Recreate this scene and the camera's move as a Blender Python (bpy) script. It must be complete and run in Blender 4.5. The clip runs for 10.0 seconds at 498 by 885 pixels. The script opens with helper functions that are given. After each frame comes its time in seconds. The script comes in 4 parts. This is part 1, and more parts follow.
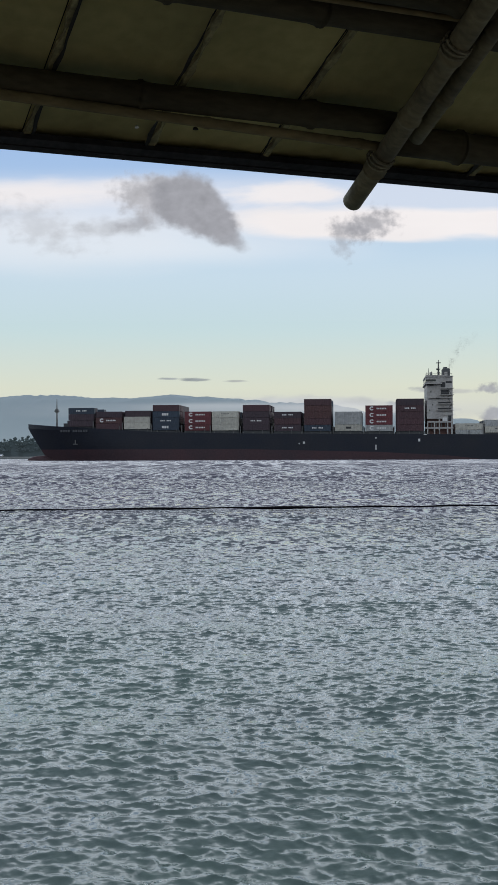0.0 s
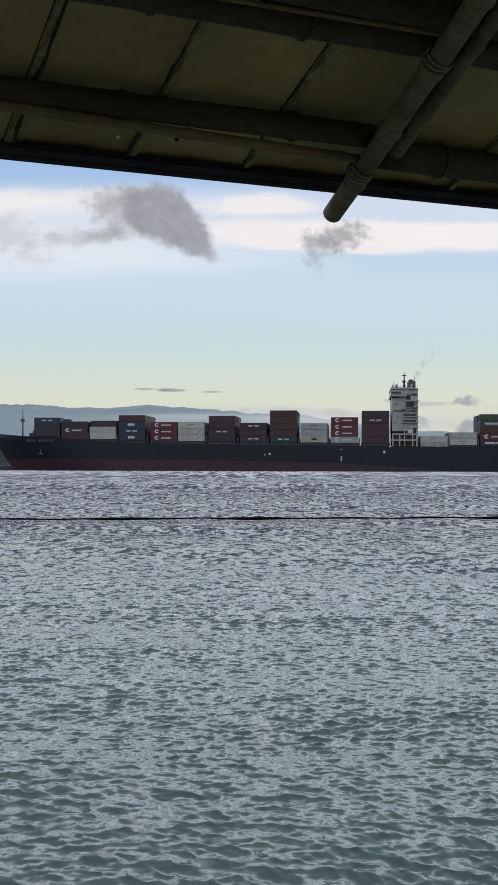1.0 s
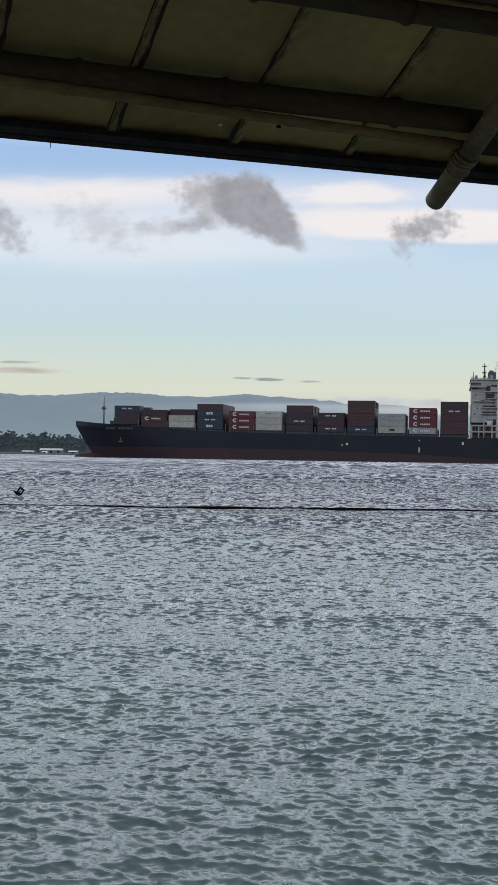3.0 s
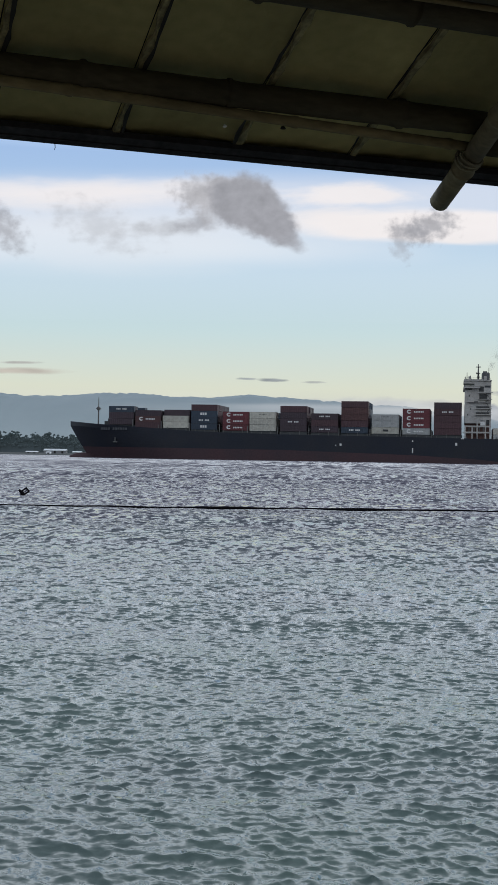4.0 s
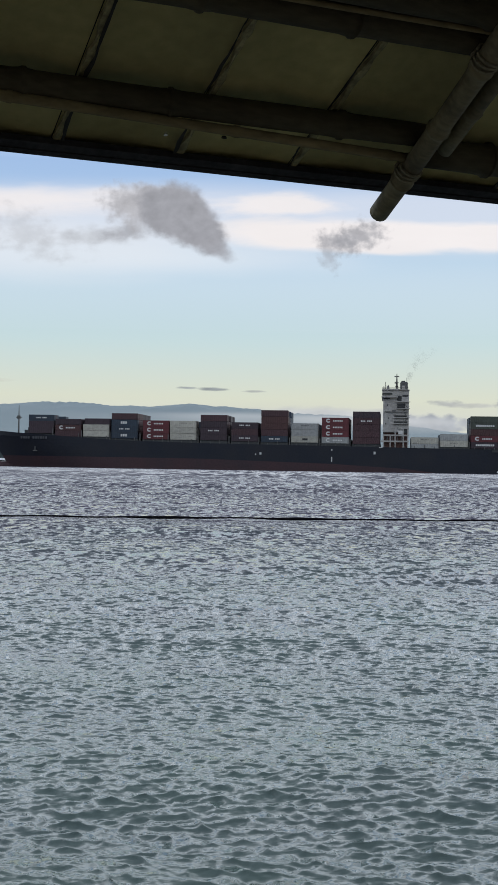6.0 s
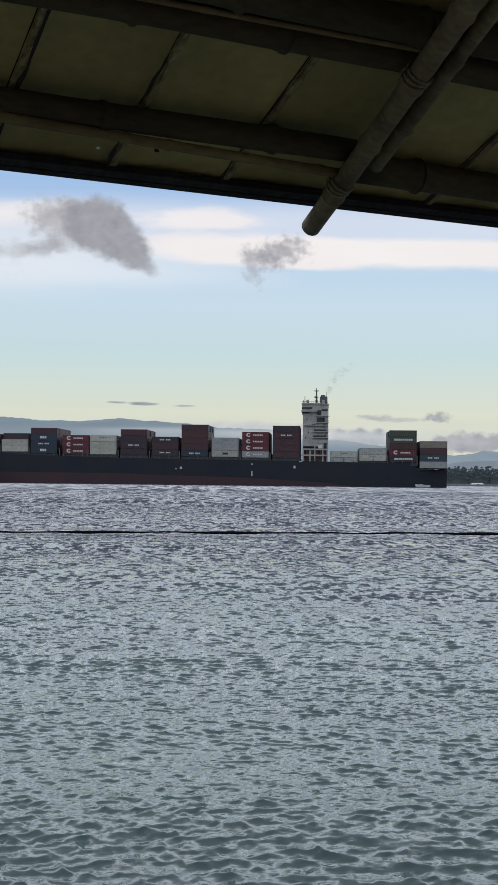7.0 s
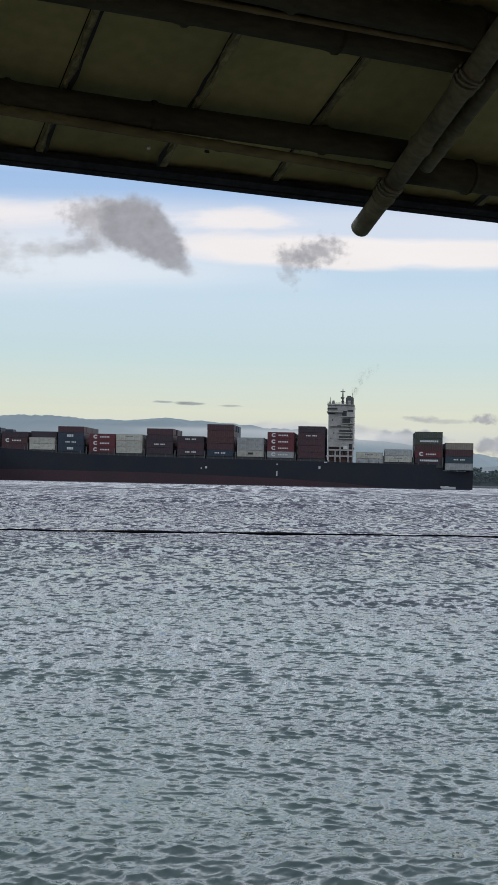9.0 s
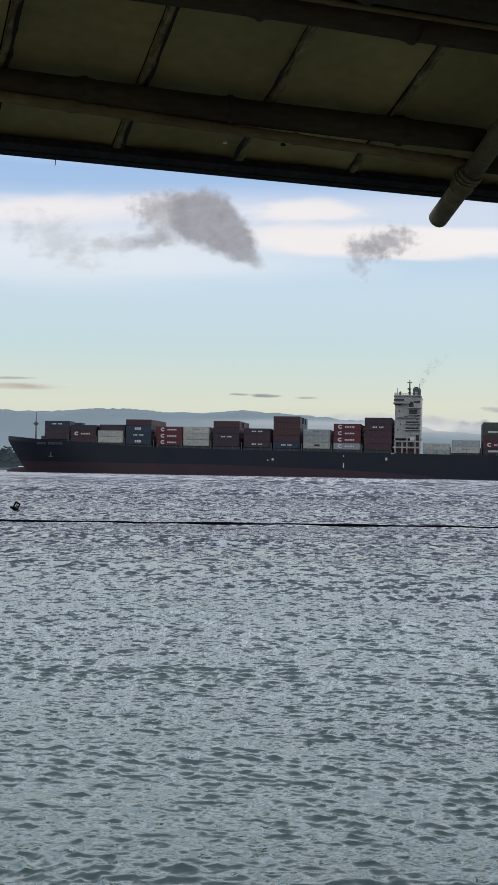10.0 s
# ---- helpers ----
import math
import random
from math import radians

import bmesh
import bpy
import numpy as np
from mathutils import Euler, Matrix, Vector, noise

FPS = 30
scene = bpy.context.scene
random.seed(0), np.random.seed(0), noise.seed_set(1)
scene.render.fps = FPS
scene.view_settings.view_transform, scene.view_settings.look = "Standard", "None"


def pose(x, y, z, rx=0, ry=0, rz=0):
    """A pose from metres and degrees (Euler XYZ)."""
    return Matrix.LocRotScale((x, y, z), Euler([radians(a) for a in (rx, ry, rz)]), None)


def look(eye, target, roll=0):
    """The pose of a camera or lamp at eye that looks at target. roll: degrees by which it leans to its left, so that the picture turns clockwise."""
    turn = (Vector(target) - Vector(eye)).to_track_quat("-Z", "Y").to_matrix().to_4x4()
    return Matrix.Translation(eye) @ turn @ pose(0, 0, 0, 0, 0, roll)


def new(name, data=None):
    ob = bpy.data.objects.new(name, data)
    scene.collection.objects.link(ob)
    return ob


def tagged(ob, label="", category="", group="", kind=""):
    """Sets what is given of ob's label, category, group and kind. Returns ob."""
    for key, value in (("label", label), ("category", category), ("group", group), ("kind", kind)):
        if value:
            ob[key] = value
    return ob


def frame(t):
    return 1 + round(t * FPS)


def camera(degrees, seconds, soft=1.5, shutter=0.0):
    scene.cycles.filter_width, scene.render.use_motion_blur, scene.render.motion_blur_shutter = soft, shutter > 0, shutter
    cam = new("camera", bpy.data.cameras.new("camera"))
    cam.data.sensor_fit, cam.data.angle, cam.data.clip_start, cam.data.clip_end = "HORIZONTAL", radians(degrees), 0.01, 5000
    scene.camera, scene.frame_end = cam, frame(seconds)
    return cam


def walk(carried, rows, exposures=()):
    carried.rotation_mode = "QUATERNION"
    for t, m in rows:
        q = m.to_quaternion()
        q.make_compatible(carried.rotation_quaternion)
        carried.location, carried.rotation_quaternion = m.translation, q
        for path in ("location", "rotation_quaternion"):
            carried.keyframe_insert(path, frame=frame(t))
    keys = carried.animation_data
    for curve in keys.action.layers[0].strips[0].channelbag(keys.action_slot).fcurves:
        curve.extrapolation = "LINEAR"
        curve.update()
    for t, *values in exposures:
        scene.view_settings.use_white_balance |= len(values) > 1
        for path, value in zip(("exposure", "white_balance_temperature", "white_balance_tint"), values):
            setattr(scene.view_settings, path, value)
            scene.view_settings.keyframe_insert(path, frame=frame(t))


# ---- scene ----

# camera: hand-held under the eave, turning slowly, eye 1.9 m above the water
def aim(x, z, yaw, pitch, roll):
    return pose(x, 0, z, 90 + pitch, 0, yaw) @ pose(0, 0, 0, 0, 0, -roll)


cam = camera(23.0, 10.0, soft=1.0)
walk(cam, [
    (0.0, aim(0.0000, 1.9000, 0.000, 0.619, 0.234)),
    (0.5, aim(-0.0042, 1.8987, -0.579, 0.763, 0.026)),
    (1.0, aim(-0.0079, 1.8995, -1.129, 1.131, -0.157)),
    (1.5, aim(-0.0055, 1.8955, 0.961, 0.914, -0.415)),
    (2.0, aim(-0.0064, 1.8943, 2.581, 0.710, -0.508)),
    (2.5, aim(-0.0096, 1.8940, 3.248, 0.599, -0.767)),
    (4.0, aim(-0.0115, 1.8960, 3.607, 0.631, -0.932)),
    (4.5, aim(-0.0150, 1.8958, 3.847, 0.513, -1.015)),
    (5.0, aim(-0.0138, 1.8946, 3.604, 0.508, -1.049)),
    (5.5, aim(-0.0128, 1.8940, 2.502, 0.572, -0.972)),
    (6.0, aim(-0.0131, 1.8952, 0.819, 1.100, -0.899)),
    (6.2, aim(-0.0132, 1.8944, -0.095, 1.388, -0.879)),
    (7.3, aim(-0.0232, 1.8907, -2.737, 1.839, -0.734)),
    (7.5, aim(-0.0238, 1.8902, -2.641, 1.851, -0.986)),
    (8.0, aim(-0.0255, 1.8914, -2.560, 1.839, -1.008)),
    (8.5, aim(-0.0247, 1.8929, -1.670, 1.821, -1.034)),
    (9.0, aim(-0.0260, 1.8923, -0.292, 1.799, -1.226)),
    (9.5, aim(-0.0303, 1.8936, 1.326, 1.650, -1.382)),
    (10.0, aim(-0.0302, 1.8959, 3.276, 1.366, -0.979)),
])

# ---------------------------------------------------------------- world and sun
SUN_EL, SUN_AZ = 32, 78        # degrees; azimuth from straight ahead towards the right
world = bpy.data.worlds.new("world")
scene.world = world
world.use_nodes = True
wn, wl = world.node_tree.nodes, world.node_tree.links
wn.clear()
w_out, w_bg = wn.new("ShaderNodeOutputWorld"), wn.new("ShaderNodeBackground")
sky = wn.new("ShaderNodeTexSky")
sky.sky_type, sky.sun_disc = "NISHITA", False
sky.sun_elevation, sky.sun_rotation = radians(SUN_EL), radians(SUN_AZ)
sky.dust_density, sky.air_density, sky.ozone_density = 2.0, 1.0, 1.5
w_co, w_sep = wn.new("ShaderNodeTexCoord"), wn.new("ShaderNodeSeparateXYZ")
w_ramp, w_mix, w_gain = wn.new("ShaderNodeValToRGB"), wn.new("ShaderNodeMix"), wn.new("ShaderNodeVectorMath")
w_scale = wn.new("ShaderNodeVectorMath")
ramp = w_ramp.color_ramp
ramp.elements[0].position, ramp.elements[0].color = 0.0, (0.74, 0.73, 0.60, 1)
ramp.elements[1].position, ramp.elements[1].color = 1.0, (0.38, 0.45, 0.56, 1)
for at, c in ((0.055, (0.74, 0.77, 0.64)), (0.10, (0.60, 0.75, 0.77)), (0.16, (0.50, 0.68, 0.85)), (0.24, (0.38, 0.55, 0.84)), (0.31, (1.80, 1.96, 2.16)), (0.40, (1.95, 2.10, 2.30)), (0.56, (1.15, 1.25, 1.40)), (0.75, (0.54, 0.60, 0.71))):
    e = ramp.elements.new(at)
    e.color = (*c, 1)
w_scale.operation, w_scale.inputs[3].default_value = "SCALE", 0.10
w_gain.operation = "MULTIPLY"
w_side = wn.new("ShaderNodeMapRange")       # the cloud cover is darker away from the sun
w_side.inputs[1].default_value, w_side.inputs[2].default_value = -1.0, 0.9
w_side.inputs[3].default_value, w_side.inputs[4].default_value = 0.70, 1.0
w_mix.data_type = "RGBA"
w_mix.inputs[0].default_value = 0.90
wl.new(w_co.outputs["Generated"], w_sep.inputs[0])
wl.new(w_sep.outputs[2], w_ramp.inputs[0])
wl.new(w_sep.outputs[1], w_side.inputs[0])
wl.new(w_ramp.outputs[0], w_gain.inputs[0])
wl.new(w_side.outputs[0], w_gain.inputs[1])
wl.new(sky.outputs[0], w_scale.inputs[0])
wl.new(w_scale.outputs[0], w_mix.inputs[6])
wl.new(w_gain.outputs[0], w_mix.inputs[7])
wl.new(w_mix.outputs[2], w_bg.inputs[0])
wl.new(w_bg.outputs[0], w_out.inputs[0])
w_bg.inputs[1].default_value = 1.0

sun = new("sun", bpy.data.lights.new("sun", "SUN"))
sun.data.energy, sun.data.angle, sun.data.color = 0.6, radians(20), (1.0, 0.93, 0.84)
sun.matrix_world = look((0, 0, 50), (-50 * math.sin(radians(SUN_AZ)), -50 * math.cos(radians(SUN_AZ)), 50 - 50 * math.tan(radians(SUN_EL))))


# ---------------------------------------------------------------- materials
def mat(name, color, rough=0.6, metal=0.0, vary=0.25, scale=3.0, bump=0.0, fine=40.0, second=None, spec=0.5, stretch=(1, 1, 1), random_tint=0.0):
    m = bpy.data.materials.new(name)
    m.use_nodes = True
    nt = m.node_tree
    n, l = nt.nodes, nt.links
    b = n["Principled BSDF"]
    b.inputs["Roughness"].default_value, b.inputs["Metallic"].default_value = rough, metal
    b.inputs["Specular IOR Level"].default_value = spec
    co, mp = n.new("ShaderNodeTexCoord"), n.new("ShaderNodeMapping")
    mp.inputs["Scale"].default_value = stretch
    l.new(co.outputs["Object"], mp.inputs[0])
    a, f = n.new("ShaderNodeTexNoise"), n.new("ShaderNodeTexNoise")
    a.inputs["Scale"].default_value, a.inputs["Detail"].default_value = scale, 5
    f.inputs["Scale"].default_value, f.inputs["Detail"].default_value = fine, 3
    for q in (a, f):
        l.new(mp.outputs[0], q.inputs[0])
    r = n.new("ShaderNodeMapRange")
    r.inputs[1].default_value, r.inputs[2].default_value = 0.35, 0.68
    l.new(a.outputs[0], r.inputs[0])
    mx = n.new("ShaderNodeMix")
    mx.data_type = "RGBA"
    mx.inputs[6].default_value = (*color, 1)
    mx.inputs[7].default_value = (*(second or [c * (1 - vary) for c in color]), 1)
    l.new(r.outputs[0], mx.inputs[0])
    m2 = n.new("ShaderNodeMix")
    m2.data_type, m2.blend_type = "RGBA", "MULTIPLY"
    m2.inputs[0].default_value = min(1.0, vary * 1.5)
    l.new(mx.outputs[2], m2.inputs[6])
    fr = n.new("ShaderNodeMapRange")
    fr.inputs[1].default_value, fr.inputs[2].default_value, fr.inputs[3].default_value, fr.inputs[4].default_value = 0.35, 0.65, 0.55, 1.05
    l.new(f.outputs[0], fr.inputs[0])
    l.new(fr.outputs[0], m2.inputs[7])
    col = m2.outputs[2]
    if random_tint:
        info, hs, mr = n.new("ShaderNodeObjectInfo"), n.new("ShaderNodeHueSaturation"), n.new("ShaderNodeMapRange")
        mr.inputs[3].default_value, mr.inputs[4].default_value = 1 - random_tint, 1 + random_tint
        l.new(info.outputs["Random"], mr.inputs[0])
        l.new(mr.outputs[0], hs.inputs["Value"])
        l.new(col, hs.inputs["Color"])
        col = hs.outputs[0]
    l.new(col, b.inputs["Base Color"])
    if bump:
        bp = n.new("ShaderNodeBump")
        bp.inputs["Strength"].default_value, bp.inputs["Distance"].default_value = bump, 0.5 / fine
        l.new(f.outputs[0], bp.inputs["Height"])
        l.new(bp.outputs[0], b.inputs["Normal"])
    return m


def water_material():
    m = bpy.data.materials.new("sea_water")
    m.use_nodes = True
    n, l = m.node_tree.nodes, m.node_tree.links
    b = n["Principled BSDF"]
    b.inputs["IOR"].default_value = 1.333
    co, sp = n.new("ShaderNodeTexCoord"), n.new("ShaderNodeSeparateXYZ")
    l.new(co.outputs["Object"], sp.inputs[0])
    # silty water: greener over the shallow bottom near the beach, bluer in deep water, in drifting patches
    tint, mx = n.new("ShaderNodeTexNoise"), n.new("ShaderNodeMix")
    tint.inputs["Scale"].default_value, tint.inputs["Detail"].default_value = 0.35, 3
    mx.data_type = "RGBA"
    mx.inputs[6].default_value, mx.inputs[7].default_value = (*DEEP, 1), (*SHALLOW, 1)
    l.new(co.outputs["Object"], tint.inputs[0])
    depth, sway = n.new("ShaderNodeMapRange"), n.new("ShaderNodeMath")
    for i, v in zip((1, 2, 3, 4), (5, 45, 0.45, -0.45)):
        depth.inputs[i].default_value = v
    sway.operation, sway.use_clamp = "ADD", True
    l.new(sp.outputs[1], depth.inputs[0])
    l.new(depth.outputs[0], sway.inputs[0])
    l.new(tint.outputs[0], sway.inputs[1])
    l.new(sway.outputs[0], mx.inputs[0])
    l.new(mx.outputs[2], b.inputs["Base Color"])
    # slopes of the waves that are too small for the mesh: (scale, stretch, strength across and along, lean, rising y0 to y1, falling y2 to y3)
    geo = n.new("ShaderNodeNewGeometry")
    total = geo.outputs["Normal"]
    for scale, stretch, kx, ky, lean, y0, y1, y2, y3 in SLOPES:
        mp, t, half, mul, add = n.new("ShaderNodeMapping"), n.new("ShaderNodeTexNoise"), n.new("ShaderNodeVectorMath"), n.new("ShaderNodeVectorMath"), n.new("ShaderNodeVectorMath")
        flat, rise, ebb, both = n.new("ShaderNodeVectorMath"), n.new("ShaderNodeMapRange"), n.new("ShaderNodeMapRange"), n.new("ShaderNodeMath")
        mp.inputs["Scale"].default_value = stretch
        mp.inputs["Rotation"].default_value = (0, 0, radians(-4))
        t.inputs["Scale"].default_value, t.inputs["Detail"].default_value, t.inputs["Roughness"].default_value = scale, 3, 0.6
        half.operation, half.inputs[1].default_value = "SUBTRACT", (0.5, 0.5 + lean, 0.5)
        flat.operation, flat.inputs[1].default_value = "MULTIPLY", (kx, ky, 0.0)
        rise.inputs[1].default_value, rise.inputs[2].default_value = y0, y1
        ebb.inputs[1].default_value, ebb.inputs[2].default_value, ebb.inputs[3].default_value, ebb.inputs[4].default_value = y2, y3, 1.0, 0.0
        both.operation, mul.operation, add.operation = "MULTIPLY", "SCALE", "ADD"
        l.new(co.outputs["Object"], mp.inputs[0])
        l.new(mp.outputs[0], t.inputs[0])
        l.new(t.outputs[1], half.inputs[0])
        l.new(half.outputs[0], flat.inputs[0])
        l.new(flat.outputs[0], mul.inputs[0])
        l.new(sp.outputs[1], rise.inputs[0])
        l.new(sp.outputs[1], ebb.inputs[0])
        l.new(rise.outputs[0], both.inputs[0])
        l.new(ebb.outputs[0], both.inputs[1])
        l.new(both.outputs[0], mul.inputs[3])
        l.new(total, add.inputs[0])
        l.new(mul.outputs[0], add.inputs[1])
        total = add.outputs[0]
    unit = n.new("ShaderNodeVectorMath")
    unit.operation = "NORMALIZE"
    l.new(total, unit.inputs[0])
    l.new(unit.outputs[0], b.inputs["Normal"])
    # far off, the small waves blend into a broader gloss
    ro = n.new("ShaderNodeMapRange")
    for i, v in zip((1, 2, 3, 4), (10, 110, 0.03, 0.12)):
        ro.inputs[i].default_value = v
    l.new(sp.outputs[1], ro.inputs[0])
    l.new(ro.outputs[0], b.inputs["Roughness"])
    return m


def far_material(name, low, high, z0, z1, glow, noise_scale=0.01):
    """Far land: the air's light is painted in as colour and glow, more of it towards z0."""
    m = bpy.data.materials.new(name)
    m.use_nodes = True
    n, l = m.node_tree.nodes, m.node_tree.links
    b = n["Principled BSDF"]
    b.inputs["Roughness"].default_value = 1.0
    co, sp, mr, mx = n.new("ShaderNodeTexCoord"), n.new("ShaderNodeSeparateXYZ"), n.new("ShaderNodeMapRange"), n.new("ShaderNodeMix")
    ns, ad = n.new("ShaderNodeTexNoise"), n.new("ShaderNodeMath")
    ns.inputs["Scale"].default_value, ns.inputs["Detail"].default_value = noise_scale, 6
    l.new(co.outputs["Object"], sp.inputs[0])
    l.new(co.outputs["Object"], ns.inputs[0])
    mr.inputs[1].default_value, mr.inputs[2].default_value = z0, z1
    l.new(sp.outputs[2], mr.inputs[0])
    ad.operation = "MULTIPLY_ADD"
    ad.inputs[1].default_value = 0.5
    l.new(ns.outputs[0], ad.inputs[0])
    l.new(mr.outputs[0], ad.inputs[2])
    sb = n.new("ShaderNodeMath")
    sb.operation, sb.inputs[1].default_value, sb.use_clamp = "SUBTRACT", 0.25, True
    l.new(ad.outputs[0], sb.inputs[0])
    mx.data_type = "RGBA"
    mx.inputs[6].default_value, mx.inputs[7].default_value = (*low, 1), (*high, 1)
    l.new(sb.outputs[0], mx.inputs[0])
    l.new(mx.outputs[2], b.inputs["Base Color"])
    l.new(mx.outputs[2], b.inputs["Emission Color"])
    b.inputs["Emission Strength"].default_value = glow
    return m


def cloud_material(name, layers):
    """A far sky sheet. layers: (u, v, ru, rv, colour, opacity, softness, ragged, noise scale, stretch, lean in degrees) in units of 1/1000 of the sheet's distance."""
    m = bpy.data.materials.new(name)
    m.use_nodes = True
    n, l = m.node_tree.nodes, m.node_tree.links
    n.clear()
    out, co, sp = n.new("ShaderNodeOutputMaterial"), n.new("ShaderNodeTexCoord"), n.new("ShaderNodeSeparateXYZ")
    l.new(co.outputs["Object"], sp.inputs[0])

    def math2(op, a, b, clamp=False):
        q = n.new("ShaderNodeMath")
        q.operation, q.use_clamp = op, clamp
        for i, v in enumerate((a, b)):
            if isinstance(v, (int, float)):
                q.inputs[i].default_value = v
            else:
                l.new(v, q.inputs[i])
        return q.outputs[0]

    color, alpha = None, None
    for k, (u, v, ru, rv, c, opacity, soft, ragged, scale, stretch, *lean) in enumerate(layers):
        mp, ns = n.new("ShaderNodeMapping"), n.new("ShaderNodeTexNoise")
        mp.inputs["Scale"].default_value = (scale / stretch, 1, scale)
        mp.inputs["Location"].default_value = (k * 7.3, 0, k * 3.1)
        ns.inputs["Scale"].default_value, ns.inputs["Detail"].default_value, ns.inputs["Roughness"].default_value = 1.0, 5, 0.52
        l.new(co.outputs["Object"], mp.inputs[0])
        l.new(mp.outputs[0], ns.inputs[0])
        ca, sa = math.cos(radians(lean[0] if lean else 0)), math.sin(radians(lean[0] if lean else 0))
        du, dv = math2("SUBTRACT", sp.outputs[0], u), math2("SUBTRACT", sp.outputs[2], v)
        dx = math2("ADD", math2("MULTIPLY", du, ca / ru), math2("MULTIPLY", dv, sa / ru))
        dz = math2("SUBTRACT", math2("MULTIPLY", dv, ca / rv), math2("MULTIPLY", du, sa / rv))
        d = math2("SQRT", math2("ADD", math2("MULTIPLY", dx, dx), math2("MULTIPLY", dz, dz)), 0)
        d = math2("ADD", d, math2("MULTIPLY", math2("SUBTRACT", ns.outputs[0], 0.5), ragged))
        mr = n.new("ShaderNodeMapRange")
        mr.interpolation_type = "SMOOTHSTEP"
        mr.inputs[1].default_value, mr.inputs[2].default_value = 1 - soft, 1 + soft
        mr.inputs[3].default_value, mr.inputs[4].default_value = opacity, 0.0
        l.new(d, mr.inputs[0])
        a = mr.outputs[0]
        tone = n.new("ShaderNodeMix")
        tone.data_type = "RGBA"
        tone.inputs[6].default_value, tone.inputs[7].default_value = (*[q * (0.93 if c[0] > 0.7 else 0.62) for q in c], 1), (*[q * (1.06 if c[0] > 0.7 else 1.38) for q in c], 1)
        l.new(ns.outputs[0], tone.inputs[0])
        if color is None:
            color, alpha = tone.outputs[2], a
        else:
            mx = n.new("ShaderNodeMix")
            mx.data_type = "RGBA"
            # the nearer cloud covers the farther one
            l.new(a, mx.inputs[0])
            l.new(color, mx.inputs[6])
            l.new(tone.outputs[2], mx.inputs[7])
            total = math2("SUBTRACT", 1.0, math2("MULTIPLY", math2("SUBTRACT", 1.0, alpha), math2("SUBTRACT", 1.0, a)))
            share = math2("DIVIDE", a, math2("MAXIMUM", total, 0.001), True)
            l.new(share, mx.inputs[0])
            color, alpha = mx.outputs[2], total
    em, tr, sh = n.new("ShaderNodeEmission"), n.new("ShaderNodeBsdfTransparent"), n.new("ShaderNodeMixShader")
    l.new(color, em.inputs[0])
    l.new(alpha, sh.inputs[0])
    l.new(tr.outputs[0], sh.inputs[1])
    l.new(em.outputs[0], sh.inputs[2])
    l.new(sh.outputs[0], out.inputs[0])
    return m


DEEP, SHALLOW = (0.078, 0.074, 0.104), (0.092, 0.136, 0.125)
# bands are stretched by distance from the camera; lean tips far slopes towards it
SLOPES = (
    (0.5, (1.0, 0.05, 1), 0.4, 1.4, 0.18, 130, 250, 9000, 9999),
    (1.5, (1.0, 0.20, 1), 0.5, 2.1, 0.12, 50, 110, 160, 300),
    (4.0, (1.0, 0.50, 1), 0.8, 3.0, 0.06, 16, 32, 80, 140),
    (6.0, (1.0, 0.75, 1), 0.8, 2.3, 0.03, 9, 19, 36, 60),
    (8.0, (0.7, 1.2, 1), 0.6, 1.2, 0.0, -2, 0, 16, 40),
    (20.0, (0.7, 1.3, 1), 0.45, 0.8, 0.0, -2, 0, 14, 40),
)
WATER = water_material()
SHEETING = mat("aged_roof_sheet", (0.52, 0.465, 0.22), 0.85, vary=0.18, scale=3, bump=0.12, fine=25, random_tint=0.10)
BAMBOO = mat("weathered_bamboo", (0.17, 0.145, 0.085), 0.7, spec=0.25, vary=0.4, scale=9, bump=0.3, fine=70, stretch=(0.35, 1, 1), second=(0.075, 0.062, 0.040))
# same bamboo, with the shade under the roof put into its colour
BAMBOO_SHADED = mat("shade_dark_bamboo", (0.055, 0.046, 0.028), 0.8, spec=0.2, vary=0.4, scale=9, bump=0.3, fine=70, stretch=(0.35, 1, 1))
LASHING = mat("rattan_lashing", (0.16, 0.14, 0.09), 0.8, vary=0.4, scale=40, bump=0.4, fine=200)
STRIP = mat("peeling_joint_strip", (0.27, 0.24, 0.125), 0.9, vary=0.6, scale=30, bump=0.5, fine=120)
EDGE_STRIP = mat("lit_edge_bamboo", (0.17, 0.135, 0.07), 0.8, spec=0.2, vary=0.4, scale=9, bump=0.3, fine=70, stretch=(0.35, 1, 1))
FASCIA = mat("dark_eave_board", (0.040, 0.040, 0.046), 0.95, spec=0.05, vary=0.4, scale=8, bump=0.3, fine=50)
GAP = mat("dark_gap_and_shadow", (0.010, 0.009, 0.008), 0.95, vary=0.4, scale=20)
HULL = mat("hull_navy_paint", (0.011, 0.015, 0.027), 0.55, spec=0.3, vary=0.35, scale=0.08, fine=1.5, second=(0.018, 0.020, 0.028))
BOOT = mat("hull_red_antifouling", (0.055, 0.022, 0.028), 0.7, vary=0.35, scale=0.06, fine=1.2, second=(0.036, 0.020, 0.027))
DECK = mat("deck_grey_paint", (0.06, 0.065, 0.07), 0.7, vary=0.3, scale=0.3, fine=3)
HOUSE_WHITE = mat("superstructure_white", (0.39, 0.38, 0.37), 0.5, vary=0.3, scale=0.35, fine=1.2, second=(0.33, 0.315, 0.30))
OPENING = mat("dark_recess", (0.03, 0.032, 0.036), 0.6, vary=0.3, scale=1)
BROWN = mat("rust_brown_deck", (0.12, 0.055, 0.045), 0.7, vary=0.3, scale=0.6)
GLASS = mat("bridge_glass", (0.02, 0.025, 0.03), 0.1, vary=0.1, scale=1)
FUNNEL = mat("funnel_grey", (0.09, 0.095, 0.10), 0.6, vary=0.3, scale=0.5)
